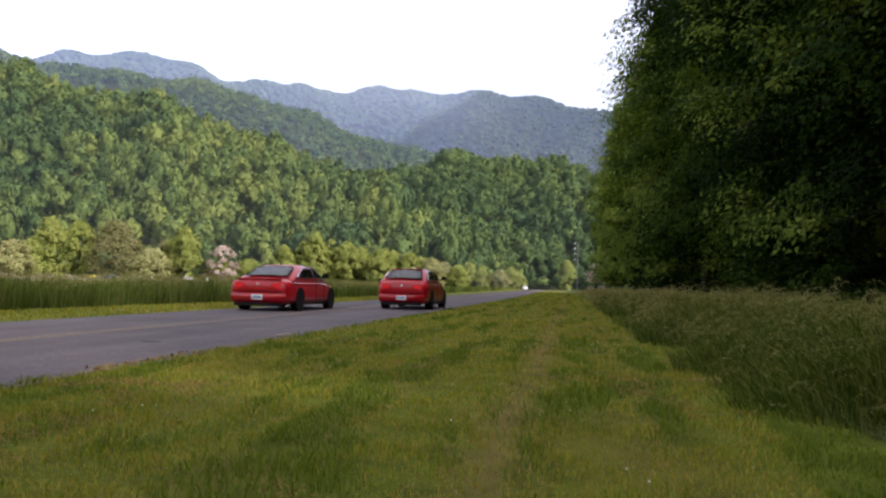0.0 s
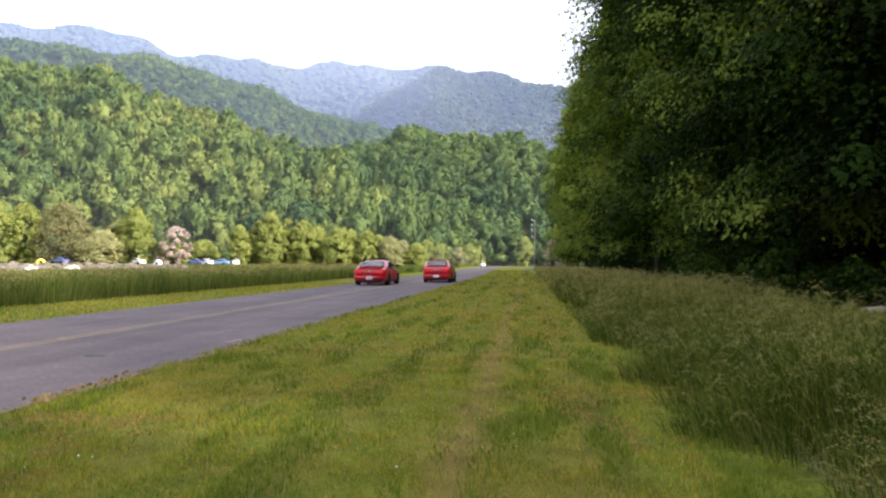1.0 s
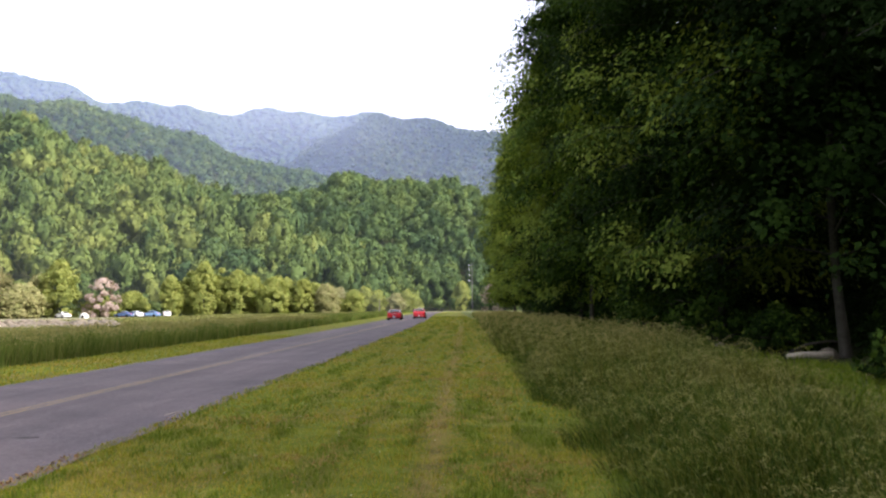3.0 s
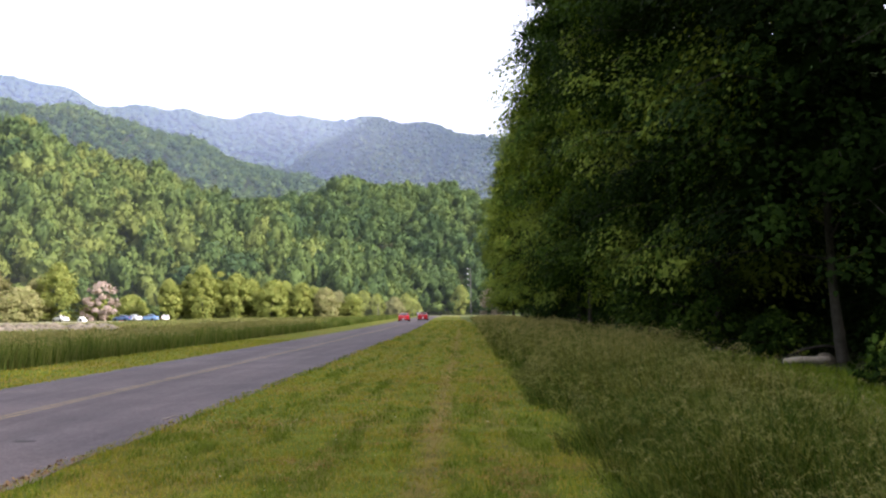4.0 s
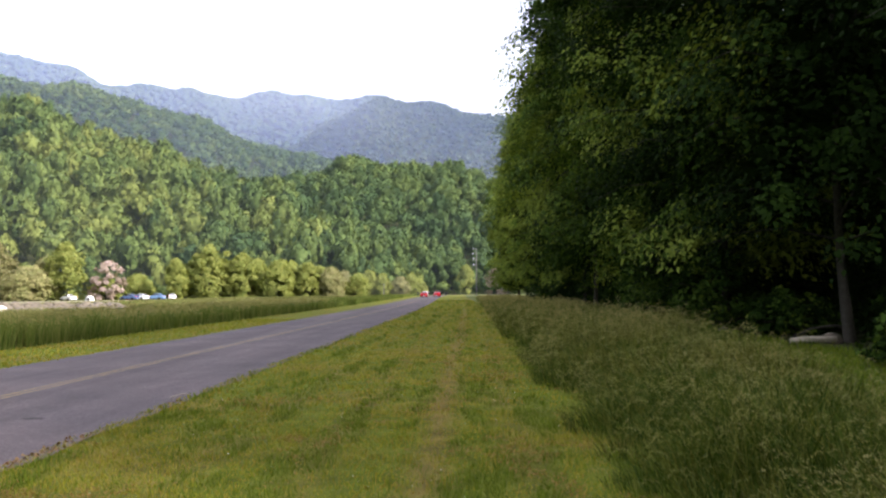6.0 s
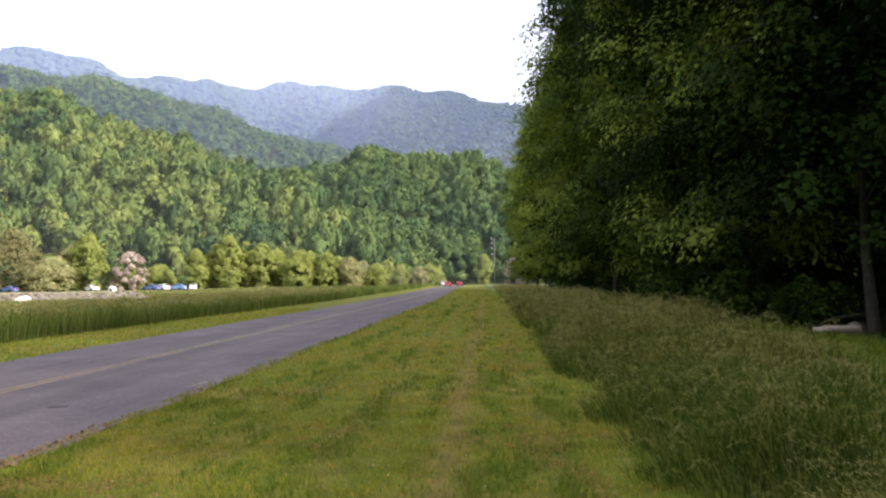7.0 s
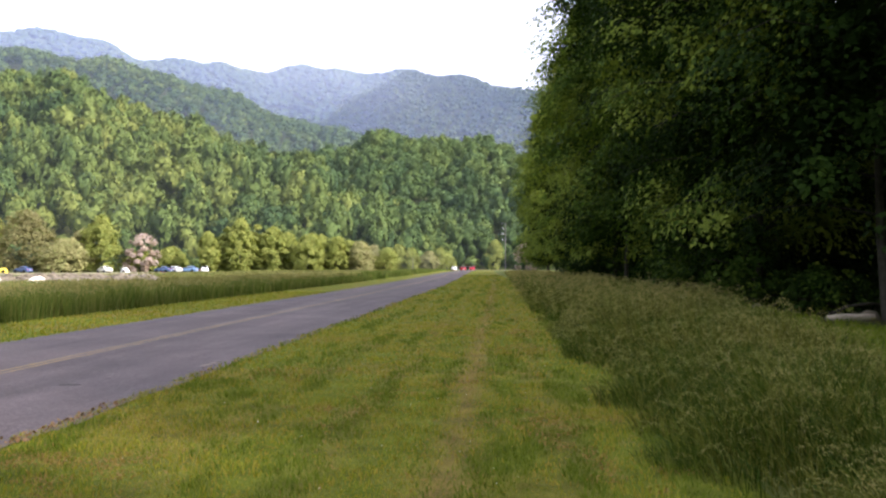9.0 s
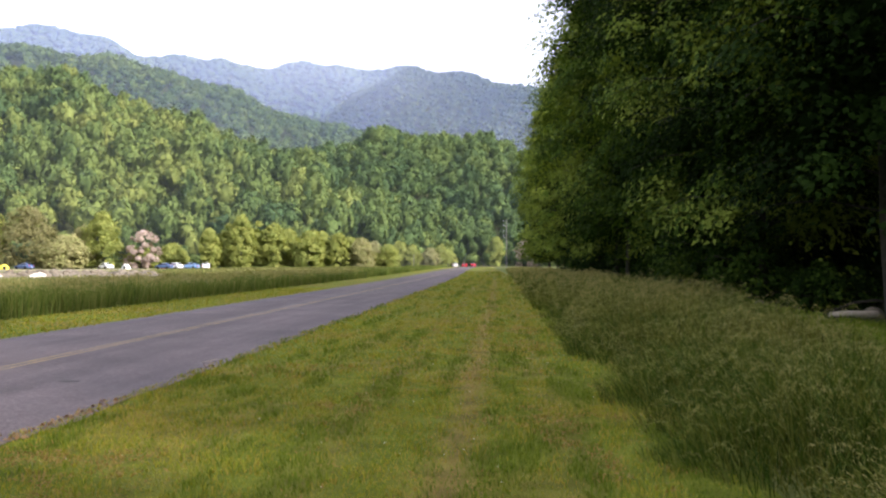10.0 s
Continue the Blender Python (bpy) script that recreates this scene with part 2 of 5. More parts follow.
def cards(c, size, rng, up=0.35, stretch=1.6, out=None):
    """Leaf-shaped quads, one at each centre, at random turns, folded a little along the rib."""
    n = len(c)
    d = rng.normal(size=(n, 3))
    d /= np.linalg.norm(d, axis=1)[:, None]
    nn = rng.normal(size=(n, 3))
    nn[:, 2] += up * 3
    if out is not None:                       # leaves turn their faces outwards
        nn += out
        nn /= np.linalg.norm(nn, axis=1)[:, None]
        d -= nn * np.sum(d * nn, axis=1)[:, None]
        d /= np.linalg.norm(d, axis=1)[:, None] + 1e-9
    w = np.cross(d, nn)
    w /= np.linalg.norm(w, axis=1)[:, None] + 1e-9
    s = (size * rng.uniform(0.65, 1.3, n))[:, None] if np.isscalar(size) else size[:, None]
    a = d * s * 0.5 * stretch
    b = w * s * 0.5
    fold = np.cross(d, w) * s * 0.15
    v = np.stack([c - a, c + b + fold, c + a, c - b + fold], 1).reshape(-1, 3)
    f = np.arange(4 * n).reshape(n, 4)
    return v, f


def lumpy(rng, sub, amp=0.25):
    """Vertices and triangles of an uneven ball."""
    bm = bmesh.new()
    bmesh.ops.create_icosphere(bm, subdivisions=sub, radius=1)
    o = Vector(rng.uniform(-50, 50, 3))
    v = np.array([vv.co * (1 + amp * 2 * noise.noise(vv.co * 1.7 + o) + amp * noise.noise(vv.co * 4 + o)) for vv in bm.verts])
    f = np.array([[x.index for x in ff.verts] for ff in bm.faces])
    bm.free()
    return v, f


# ---- ground ----
def sheet(name, x0, x1, ys, z, mat, nx=2, edge=0.0, follow=True, seed=1):
    """A strip of ground along the road, with slightly ragged long edges."""
    rng = np.random.default_rng(seed)
    ys = np.asarray(ys, float)
    v = []
    for y in ys:
        xs = np.linspace(x0, x1, nx)
        if edge:
            k = noise.noise((0.0, y * 0.9, seed)) + 0.6 * noise.noise((3.0, y * 3.7, seed))
            j = noise.noise((9.0, y * 0.9, seed)) + 0.6 * noise.noise((13.0, y * 3.7, seed))
            amp = edge * (1.0 if y < 25 else 0.45)
            xs[0] += amp * k
            xs[-1] += amp * j
        b = float(bend(y)) if follow else 0.0
        v += [(x + b, y, z) for x in xs]
    v = np.array(v)
    n = len(ys)
    f = [(i * nx + k, i * nx + k + 1, (i + 1) * nx + k + 1, (i + 1) * nx + k) for i in range(n - 1) for k in range(nx - 1)]
    return new(name, mesh_np(name, v, f, mat))


def polar_ground():
    r = np.concatenate([[0.5], np.geomspace(2, 5000, 60)])
    a = np.linspace(0, 2 * math.pi, 97)[:-1]
    v = np.array([(rr * math.sin(t), rr * math.cos(t), 0.0) for rr in r for t in a] + [(0, 0, 0)])
    n = len(a)
    f = [(i * n + k, i * n + (k + 1) % n, (i + 1) * n + (k + 1) % n, (i + 1) * n + k) for i in range(len(r) - 1) for k in range(n)]
    f += [(len(v) - 1, (k + 1) % n, k, k) for k in range(n)]
    f = np.array([q for q in f if len(set(q)) == 4])
    return new("ground", mesh_np("ground", v, f, M_FIELD))


tagged(polar_ground(), "flat green valley floor reaching to the hills", "ground", kind="structure")
YS_FINE = np.concatenate([np.arange(-30, 60, 0.12), np.arange(60, ROAD_END, 1.5)])
YS = np.concatenate([np.arange(-30, 60, 2.0), np.arange(60, ROAD_END, 4)])
tagged(sheet("lawn", ROAD_R - 0.4, STRIP_R + 0.5, YS, 0.010, M_TURF), "mown grass strip beside the road with faint mower tracks", "grass", kind="structure")
tagged(sheet("lawn", VERGE_L - 0.4, ROAD_L + 0.4, YS, 0.010, M_TURF), "narrow mown verge between road and tall grass", "grass", kind="structure")
tagged(sheet("road", ROAD_L, ROAD_R, YS_FINE, 0.018, M_ASPHALT, nx=5, edge=0.10), "worn grey two-lane asphalt road", "road", kind="structure")
centre = (ROAD_L + ROAD_R) / 2 - 0.1
for off in (-0.085, 0.085):
    tagged(sheet("centre_line", centre + off - 0.026, centre + off + 0.026, YS_FINE[::3], 0.022, M_YELLOW, edge=0.02, seed=6 if off > 0 else 5),
           "faded yellow double centre line on the asphalt", "road marking", kind="structure")
M_DIRT = mottled("gritty road shoulder", (0.06, 0.048, 0.03), (0.15, 0.12, 0.08), 14, 0.95)
tagged(sheet("road_shoulder", ROAD_R - 0.03, ROAD_R + 0.07, YS_FINE[::2], 0.023, M_DIRT, edge=0.10, seed=9), "gritty dirt fringe along the asphalt edge", "road edge", kind="structure")
bm = bmesh.new()
box(bm, -26, 18, ROAD_END - 1, ROAD_END + 9, -0.2, 0.05)
tagged(part("pavement", bm, M_GRAVEL), "pale gravel crossing lane at the end of the road", "gravel lane", kind="structure")


# ---- hills ----
# crest lines: azimuth in degrees from +Y (left is negative) and the tangent of the crest's elevation
SPUR_A = (-75, -55, -41, -36, -32.9, -30.9, -28.6, -26.5, -25.2, -23.2, -21.2, -18.8, -16.4, -13.9, -11.4, -9.1, -6.9, -5.2, -3.0)
SPUR_T = (0.20, 0.240, 0.234, 0.224, 0.220, 0.218, 0.205, 0.199, 0.189, 0.183, 0.178, 0.163, 0.150, 0.145, 0.122, 0.101, 0.071, 0.039, 0.0)
KNOLL_A = (-19, -17.6, -15.8, -13.9, -12.0, -10.1, -7.8, -4.9, -1.7, 1.3, 12, 30, 60)
KNOLL_T = (0.130, 0.138, 0.147, 0.155, 0.163, 0.170, 0.177, 0.178, 0.172, 0.163, 0.15, 0.15, 0.13)
MID_A = (-75, -45, -35.3, -31.3, -29.2, -25.2, -22.3, -20.0, -17.6, -15.2, -12.6, -10.7, -8.5, -4, 60)
MID_T = (0.24, 0.255, 0.249, 0.252, 0.250, 0.241, 0.230, 0.219, 0.200, 0.191, 0.182, 0.172, 0.153, 0.12, 0.1)
PEAK_A = (-26, -20, -17.6, -15.2, -13.6, -11.4, -8.5, -7.4, -6.6, -5.6, -3.6, -1.7, 1.6, 6, 20, 60)
PEAK_T = (0.08, 0.150, 0.172, 0.184, 0.193, 0.215, 0.242, 0.254, 0.261, 0.255, 0.250, 0.242, 0.234, 0.22, 0.2, 0.15)
FAR_A = (-75, -50, -41, -37.5, -35.3, -33.5, -31.4, -29.2, -27.1, -25.4, -23.2, -20.6, -17.6, -15.2, -12.0, -10.7, -8.5, -6.6, -3.6, 1.6, 60)
FAR_T = (0.20, 0.225, 0.241, 0.256, 0.267, 0.274, 0.270, 0.262, 0.256, 0.255, 0.252, 0.250, 0.251, 0.254, 0.254, 0.253, 0.254, 0.250, 0.239, 0.222, 0.15)
HILLS = [  # crest table, foot distance, crest distance, height of the trees
    (SPUR_A, SPUR_T, 225.0, 500.0, 19.0),
    (KNOLL_A, KNOLL_T, 300.0, 600.0, 21.0),
    (MID_A, MID_T, 560.0, 950.0, 18.0),
    (PEAK_A, PEAK_T, 1000.0, 1750.0, 20.0),
    (FAR_A, FAR_T, 1300.0, 2500.0, 26.0),
]


def foot(a):
    """Where the near slope begins; it draws back behind the end of the road."""
    return np.interp(a, (-60, -18, -9, -4, 2, 12, 60), (225, 225, 243, 292, 305, 300, 260))


def crest_far(k, a):
    """The distance of the crest; the near spur's crest comes down towards the end of the road."""
    return np.interp(a, (-45, -32, -20, -12, -5), (540, 520, 440, 375, 325)) if k == 0 else HILLS[k][3] + 0 * np.asarray(a, float)


def hill_height(k, a, r):
    A, T, r0, r1, th = HILLS[k]
    a, r = np.asarray(a, float), np.asarray(r, float)
    r1 = crest_far(k, a)
    if k == 0:
        r0 = foot(a)
    if k == 1:
        r0 = foot(a) + 8
    crest = np.maximum(np.interp(a, A, T) * r1 - th, -3.0)
    s = np.clip((r - r0) / (r1 - r0), 0, 1.6)
    up = np.where(s <= 1, np.sin(np.clip(s, 0, 1) * math.pi / 2) ** 1.15, 1 - 2.2 * (s - 1) ** 1.5)
    fold = np.sin(np.radians(a) * 47 + r * 0.006) + 0.7 * np.sin(np.radians(a) * 83 - r * 0.009 + 1.0)
    gully = 1 + (0.16 if k < 2 else 0.10) * fold * np.clip(s, 0, 1) * (1 - np.clip(s, 0, 1))
    return crest * up * gully - 0.5 * (s <= 0)


def hill_mesh(k, name, label):
    A, T, r0, r1, th = HILLS[k]
    a = np.radians(np.arange(max(-75, A[0]), A[-1] + 0.1, 0.8))
    r = np.linspace(r0 - 8, r1 * 1.35, 30)
    aa, rr = np.meshgrid(a, r)
    z = hill_height(k, np.degrees(aa), rr)
    v = np.stack([rr * np.sin(aa), rr * np.cos(aa), z], -1).reshape(-1, 3)
    n = len(a)
    f = [(i * n + j, (i + 1) * n + j, (i + 1) * n + j + 1, i * n + j + 1) for i in range(len(r) - 1) for j in range(n - 1)]
    return tagged(new(name, mesh_np(name, v, f, M_FLOOR, True)), label, "hill", kind="structure")


hill_mesh(0, "hillside", "steep wooded spur falling towards the end of the road")
hill_mesh(1, "hillside", "rounded wooded knoll behind the end of the road")
hill_mesh(2, "hillside", "wooded ridge behind the first slope")
hill_mesh(3, "mountain", "wooded mountain shoulder with a rounded peak")
hill_mesh(4, "mountain", "high misty mountain ridge closing the valley")


def tree_template(rng, cardsn, sub, size):
    """A billowing crown: lobes of leaf cards that face outwards, over a dense inner mass. Gives points, triangles, shading normals."""
    v, f = lumpy(rng, sub, 0.22)
    if not cardsn:
        return v, f, v.copy()
    v = v * np.array([1, 1, 1.05]) * 0.56
    lobes = 15
    d = rng.normal(size=(lobes, 3))
    d[:, 2] = d[:, 2] * 0.8 + 0.3
    d /= np.linalg.norm(d, axis=1)[:, None]
    centre_ = d * rng.uniform(0.42, 0.66, lobes)[:, None]
    rad_ = rng.uniform(0.24, 0.46, lobes)
    n = cardsn
    pick = rng.integers(0, lobes, n)
    o = rng.normal(size=(n, 3))
    o += d[pick] * 0.7 + np.array([0, 0, 0.35])
    o /= np.linalg.norm(o, axis=1)[:, None]
    c = centre_[pick] + o * rad_[pick][:, None] * rng.uniform(0.70, 1.12, n)[:, None]
    nn = o + rng.normal(0, 0.38, (n, 3))
    nn /= np.linalg.norm(nn, axis=1)[:, None]
    t = np.cross(nn, rng.normal(size=(n, 3)))
    t /= np.linalg.norm(t, axis=1)[:, None]
    w = np.cross(nn, t)
    s = (size * rng.uniform(0.55, 1.2, n) * 0.5)[:, None]
    cv = np.stack([c - t * s * 1.3, c + t * s * 1.3 - w * s * 0.5, c + w * s * 1.2], 1).reshape(-1, 3)
    cn = np.repeat(o * 0.75 + c * 0.5 + rng.normal(0, 0.36, (n, 3)), 3, 0)
    return np.concatenate([v, cv]), np.concatenate([f, np.arange(3 * n).reshape(n, 3) + len(v)]), np.concatenate([v, cn])


def forest(name, label, pos, radius, height, mat, cardsn, sub, size, seed, tint, shape=0.62):
    """Many crowns with their stems hidden below, in one mesh of triangles."""
    rng = np.random.default_rng(seed)
    kinds = [tree_template(rng, cardsn, sub, size) for _ in range(9)]
    V, F, N, C, base = [], [], [], [], 0
    pick = rng.integers(0, 9, len(pos))
    for i, k in enumerate(pick):
        v, f, nv = kinds[k]
        t = rng.uniform(0, 6.28)
        R = np.array([[math.cos(t), -math.sin(t), 0], [math.sin(t), math.cos(t), 0], [0, 0, 1]])
        h = height[i] * 0.5 * shape
        V.append((v @ R.T) * np.array([radius[i], radius[i], h]) + pos[i] + np.array([0, 0, height[i] - h * 1.15]))
        N.append(nv @ R.T)
        F.append(f + base)
        C.append(np.full(len(v), tint[i]))
        base += len(v)
    return tagged(new(name, mesh_np(name, np.concatenate(V), np.concatenate(F), mat, True, np.concatenate(C), np.concatenate(N))), label, "forest", kind="stuff")


def hill_trees(k, a0, a1, r0, r1, spacing, seed):
    """Places over a hill, by jittered rings."""
    rng = np.random.default_rng(seed)
    out = []
    r = r0
    while r < r1:
        n = int(math.radians(a1 - a0) * r / spacing)
        a = a0 + (np.arange(n) + rng.uniform(0, 1, n)) * (a1 - a0) / n
        rr = r + rng.uniform(-0.5, 0.5, n) * spacing
        z = hill_height(k, a, rr)
        keep = (z > 0.5) & (rr < crest_far(k, a) + 25)
        if k < 2:
            keep &= rr > foot(a) + (6 if k == 0 else 12)
        if k == 1:
            keep &= z > hill_height(0, a, rr) + 0.5
        a, rr, z = a[keep], rr[keep], z[keep]
        out.append(np.stack([rr * np.sin(np.radians(a)), rr * np.cos(np.radians(a)), z], 1))
        r += spacing * 0.85
    return np.concatenate(out)


def tone(p, scale, rng, lo=0.05, hi=0.95):
    t = np.array([0.48 + 0.6 * noise.noise((q[0] * scale, q[1] * scale, q[2] * scale)) for q in p])
    return np.clip(t + rng.normal(0, 0.20, len(p)), lo, hi)


rng = np.random.default_rng(11)
p = hill_trees(0, -46, -3, 232, 560, 7.2, 21)
big = rng.uniform(0.62, 1.45, len(p))
forest("forest", "dense green broadleaf forest on the near spur", p, 3.9 * big, rng.uniform(10.5, 19.5, len(p)) * big ** 0.5,
       M_FOREST, 360, 1, 0.26, 31, tone(p, 0.012, rng), shape=0.8)
# the lowered tint paints the knoll's shaded look into its leaves
p = hill_trees(1, -20, 8, 300, 625, 7.6, 24)
big = rng.uniform(0.62, 1.45, len(p))
forest("forest", "dense forest on the knoll behind the road, shade put in by a lower tint", p, 4.2 * big, rng.uniform(10.5, 19, len(p)) * big ** 0.5,
       M_FOREST, 300, 1, 0.26, 34, tone(p, 0.012, rng) * 0.66, shape=0.8)
a = np.concatenate([np.arange(-46, 7, 1.1), np.arange(-45.6, 7, 1.4), np.arange(-24, 7, 0.9), np.arange(-23.6, 7, 1.0)])
r = foot(a) + np.where(np.arange(len(a)) < 86, rng.uniform(-2, 7, len(a)), rng.uniform(9, 26, len(a)))
p = np.stack([r * np.sin(np.radians(a)), r * np.cos(np.radians(a)), np.maximum(np.maximum(hill_height(0, a, r), hill_height(1, a, r)), 0)], 1)
forest("forest", "leafy green edge of the forest at the foot of the slope", p, rng.uniform(2.4, 4.6, len(p)), np.where(np.arange(len(p)) < 86, rng.uniform(4.5, 11, len(p)), rng.uniform(9, 15, len(p))),
       M_FOREST, 330, 2, 0.27, 35, tone(p, 0.02, rng), shape=0.95)
p = hill_trees(2, -46, -6, 700, 985, 10.5, 22)
forest("forest", "dense forest on the ridge behind", p, rng.uniform(4.6, 8.0, len(p)), rng.uniform(14, 21, len(p)),
       M_FOREST, 80, 1, 0.44, 32, tone(p, 0.008, rng) * 0.75)
p = hill_trees(3, -24, 7, 1250, 1780, 13, 25)
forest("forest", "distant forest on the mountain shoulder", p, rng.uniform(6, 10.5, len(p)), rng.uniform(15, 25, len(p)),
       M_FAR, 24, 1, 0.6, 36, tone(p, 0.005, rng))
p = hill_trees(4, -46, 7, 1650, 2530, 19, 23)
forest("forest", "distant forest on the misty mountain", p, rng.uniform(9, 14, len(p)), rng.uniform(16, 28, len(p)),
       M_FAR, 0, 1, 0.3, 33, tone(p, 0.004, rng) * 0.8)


def haze(r, top, amount, colour, label, low=None, span=(-80, 60)):
    """A tinted see-through sheet across the valley that imitates haze; above low it is a bank of cloud that thins out
    at its ends.
    """
    a = np.radians(np.linspace(*span, 71))
    zs = np.linspace(-2 if low is None else low, top, 13)
    v = np.array([(r * math.sin(t), r * math.cos(t), z) for z in zs for t in a])
    n = len(a)
    f = [(i * n + j, i * n + j + 1, (i + 1) * n + j + 1, (i + 1) * n + j) for i in range(len(zs) - 1) for j in range(n - 1)]
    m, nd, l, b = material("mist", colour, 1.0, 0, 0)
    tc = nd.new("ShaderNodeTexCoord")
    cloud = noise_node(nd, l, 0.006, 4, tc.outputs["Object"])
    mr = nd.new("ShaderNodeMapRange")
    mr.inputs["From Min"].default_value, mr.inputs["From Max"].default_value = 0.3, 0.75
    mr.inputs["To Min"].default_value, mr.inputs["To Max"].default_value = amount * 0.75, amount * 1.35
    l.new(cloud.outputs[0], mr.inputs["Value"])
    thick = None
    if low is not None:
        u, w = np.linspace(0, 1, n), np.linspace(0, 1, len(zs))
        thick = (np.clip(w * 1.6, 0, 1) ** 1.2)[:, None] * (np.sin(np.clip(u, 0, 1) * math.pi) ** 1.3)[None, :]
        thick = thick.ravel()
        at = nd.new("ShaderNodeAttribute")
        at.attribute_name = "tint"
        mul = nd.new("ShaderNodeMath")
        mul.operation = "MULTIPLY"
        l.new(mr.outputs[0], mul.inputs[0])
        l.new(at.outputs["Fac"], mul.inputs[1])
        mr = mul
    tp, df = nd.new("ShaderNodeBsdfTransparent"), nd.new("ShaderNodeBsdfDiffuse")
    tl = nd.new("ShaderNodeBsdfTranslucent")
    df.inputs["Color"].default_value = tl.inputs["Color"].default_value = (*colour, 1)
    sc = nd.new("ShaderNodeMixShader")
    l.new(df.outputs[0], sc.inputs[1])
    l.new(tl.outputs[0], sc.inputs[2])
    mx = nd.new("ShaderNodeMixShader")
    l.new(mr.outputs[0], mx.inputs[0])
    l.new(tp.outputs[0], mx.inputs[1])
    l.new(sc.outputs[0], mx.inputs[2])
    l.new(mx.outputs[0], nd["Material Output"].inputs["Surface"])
    return tagged(new("mist", mesh_np("mist", v, f, m, True, thick)), label, "mist", kind="structure")


# blue sheets tint the distance in place of hazy air
haze(219, 170, 0.019, (0.66, 0.78, 1.0), "thin blue sheet imitating haze at the foot of the slope")
haze(640, 420, 0.085, (0.52, 0.66, 1.0), "thin blue sheet imitating haze in the valley")
haze(1130, 900, 0.15, (0.45, 0.55, 1.0), "blue sheet imitating haze before the far mountain")
haze(1785, 900, 0.11, (0.48, 0.57, 1.0), "blue sheet imitating haze between the mountain ridges")
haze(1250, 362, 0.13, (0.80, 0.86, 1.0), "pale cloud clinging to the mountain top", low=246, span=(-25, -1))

# green for the added slope out of view, which blocks low sky light
M_BACK = soil_material("unseen slope behind", [(0.030, 0.060, 0.022), (0.055, 0.090, 0.030), (0.085, 0.120, 0.040)], (0.06, 0.08, 0.03), 0.02)


def unseen_slope():
    """Unseen wooded slopes, added behind the road to cut reflections and sky light from there."""
    a = np.radians(np.arange(58, 287, 3.0))
    r = np.linspace(150, 520, 12)
    aa, rr = np.meshgrid(a, r)
    up = np.sin((rr - 150) / 370 * math.pi / 2)
    z = 118 * up * (1 + 0.16 * np.sin(aa * 5) + 0.10 * np.sin(aa * 13 + 1)) + 5 * np.sin(rr * 0.31 + aa * 90) * up
    v = np.stack([rr * np.sin(aa), rr * np.cos(aa), z - 0.3], -1).reshape(-1, 3)
    n = len(a)
    f = [(i * n + j, (i + 1) * n + j, (i + 1) * n + j + 1, i * n + j + 1) for i in range(len(r) - 1) for j in range(n - 1)]
    return tagged(new("hillside", mesh_np("hillside", v, f, M_BACK, True)), "unseen wooded slope added behind to darken reflections", "hill", kind="structure")


unseen_slope()


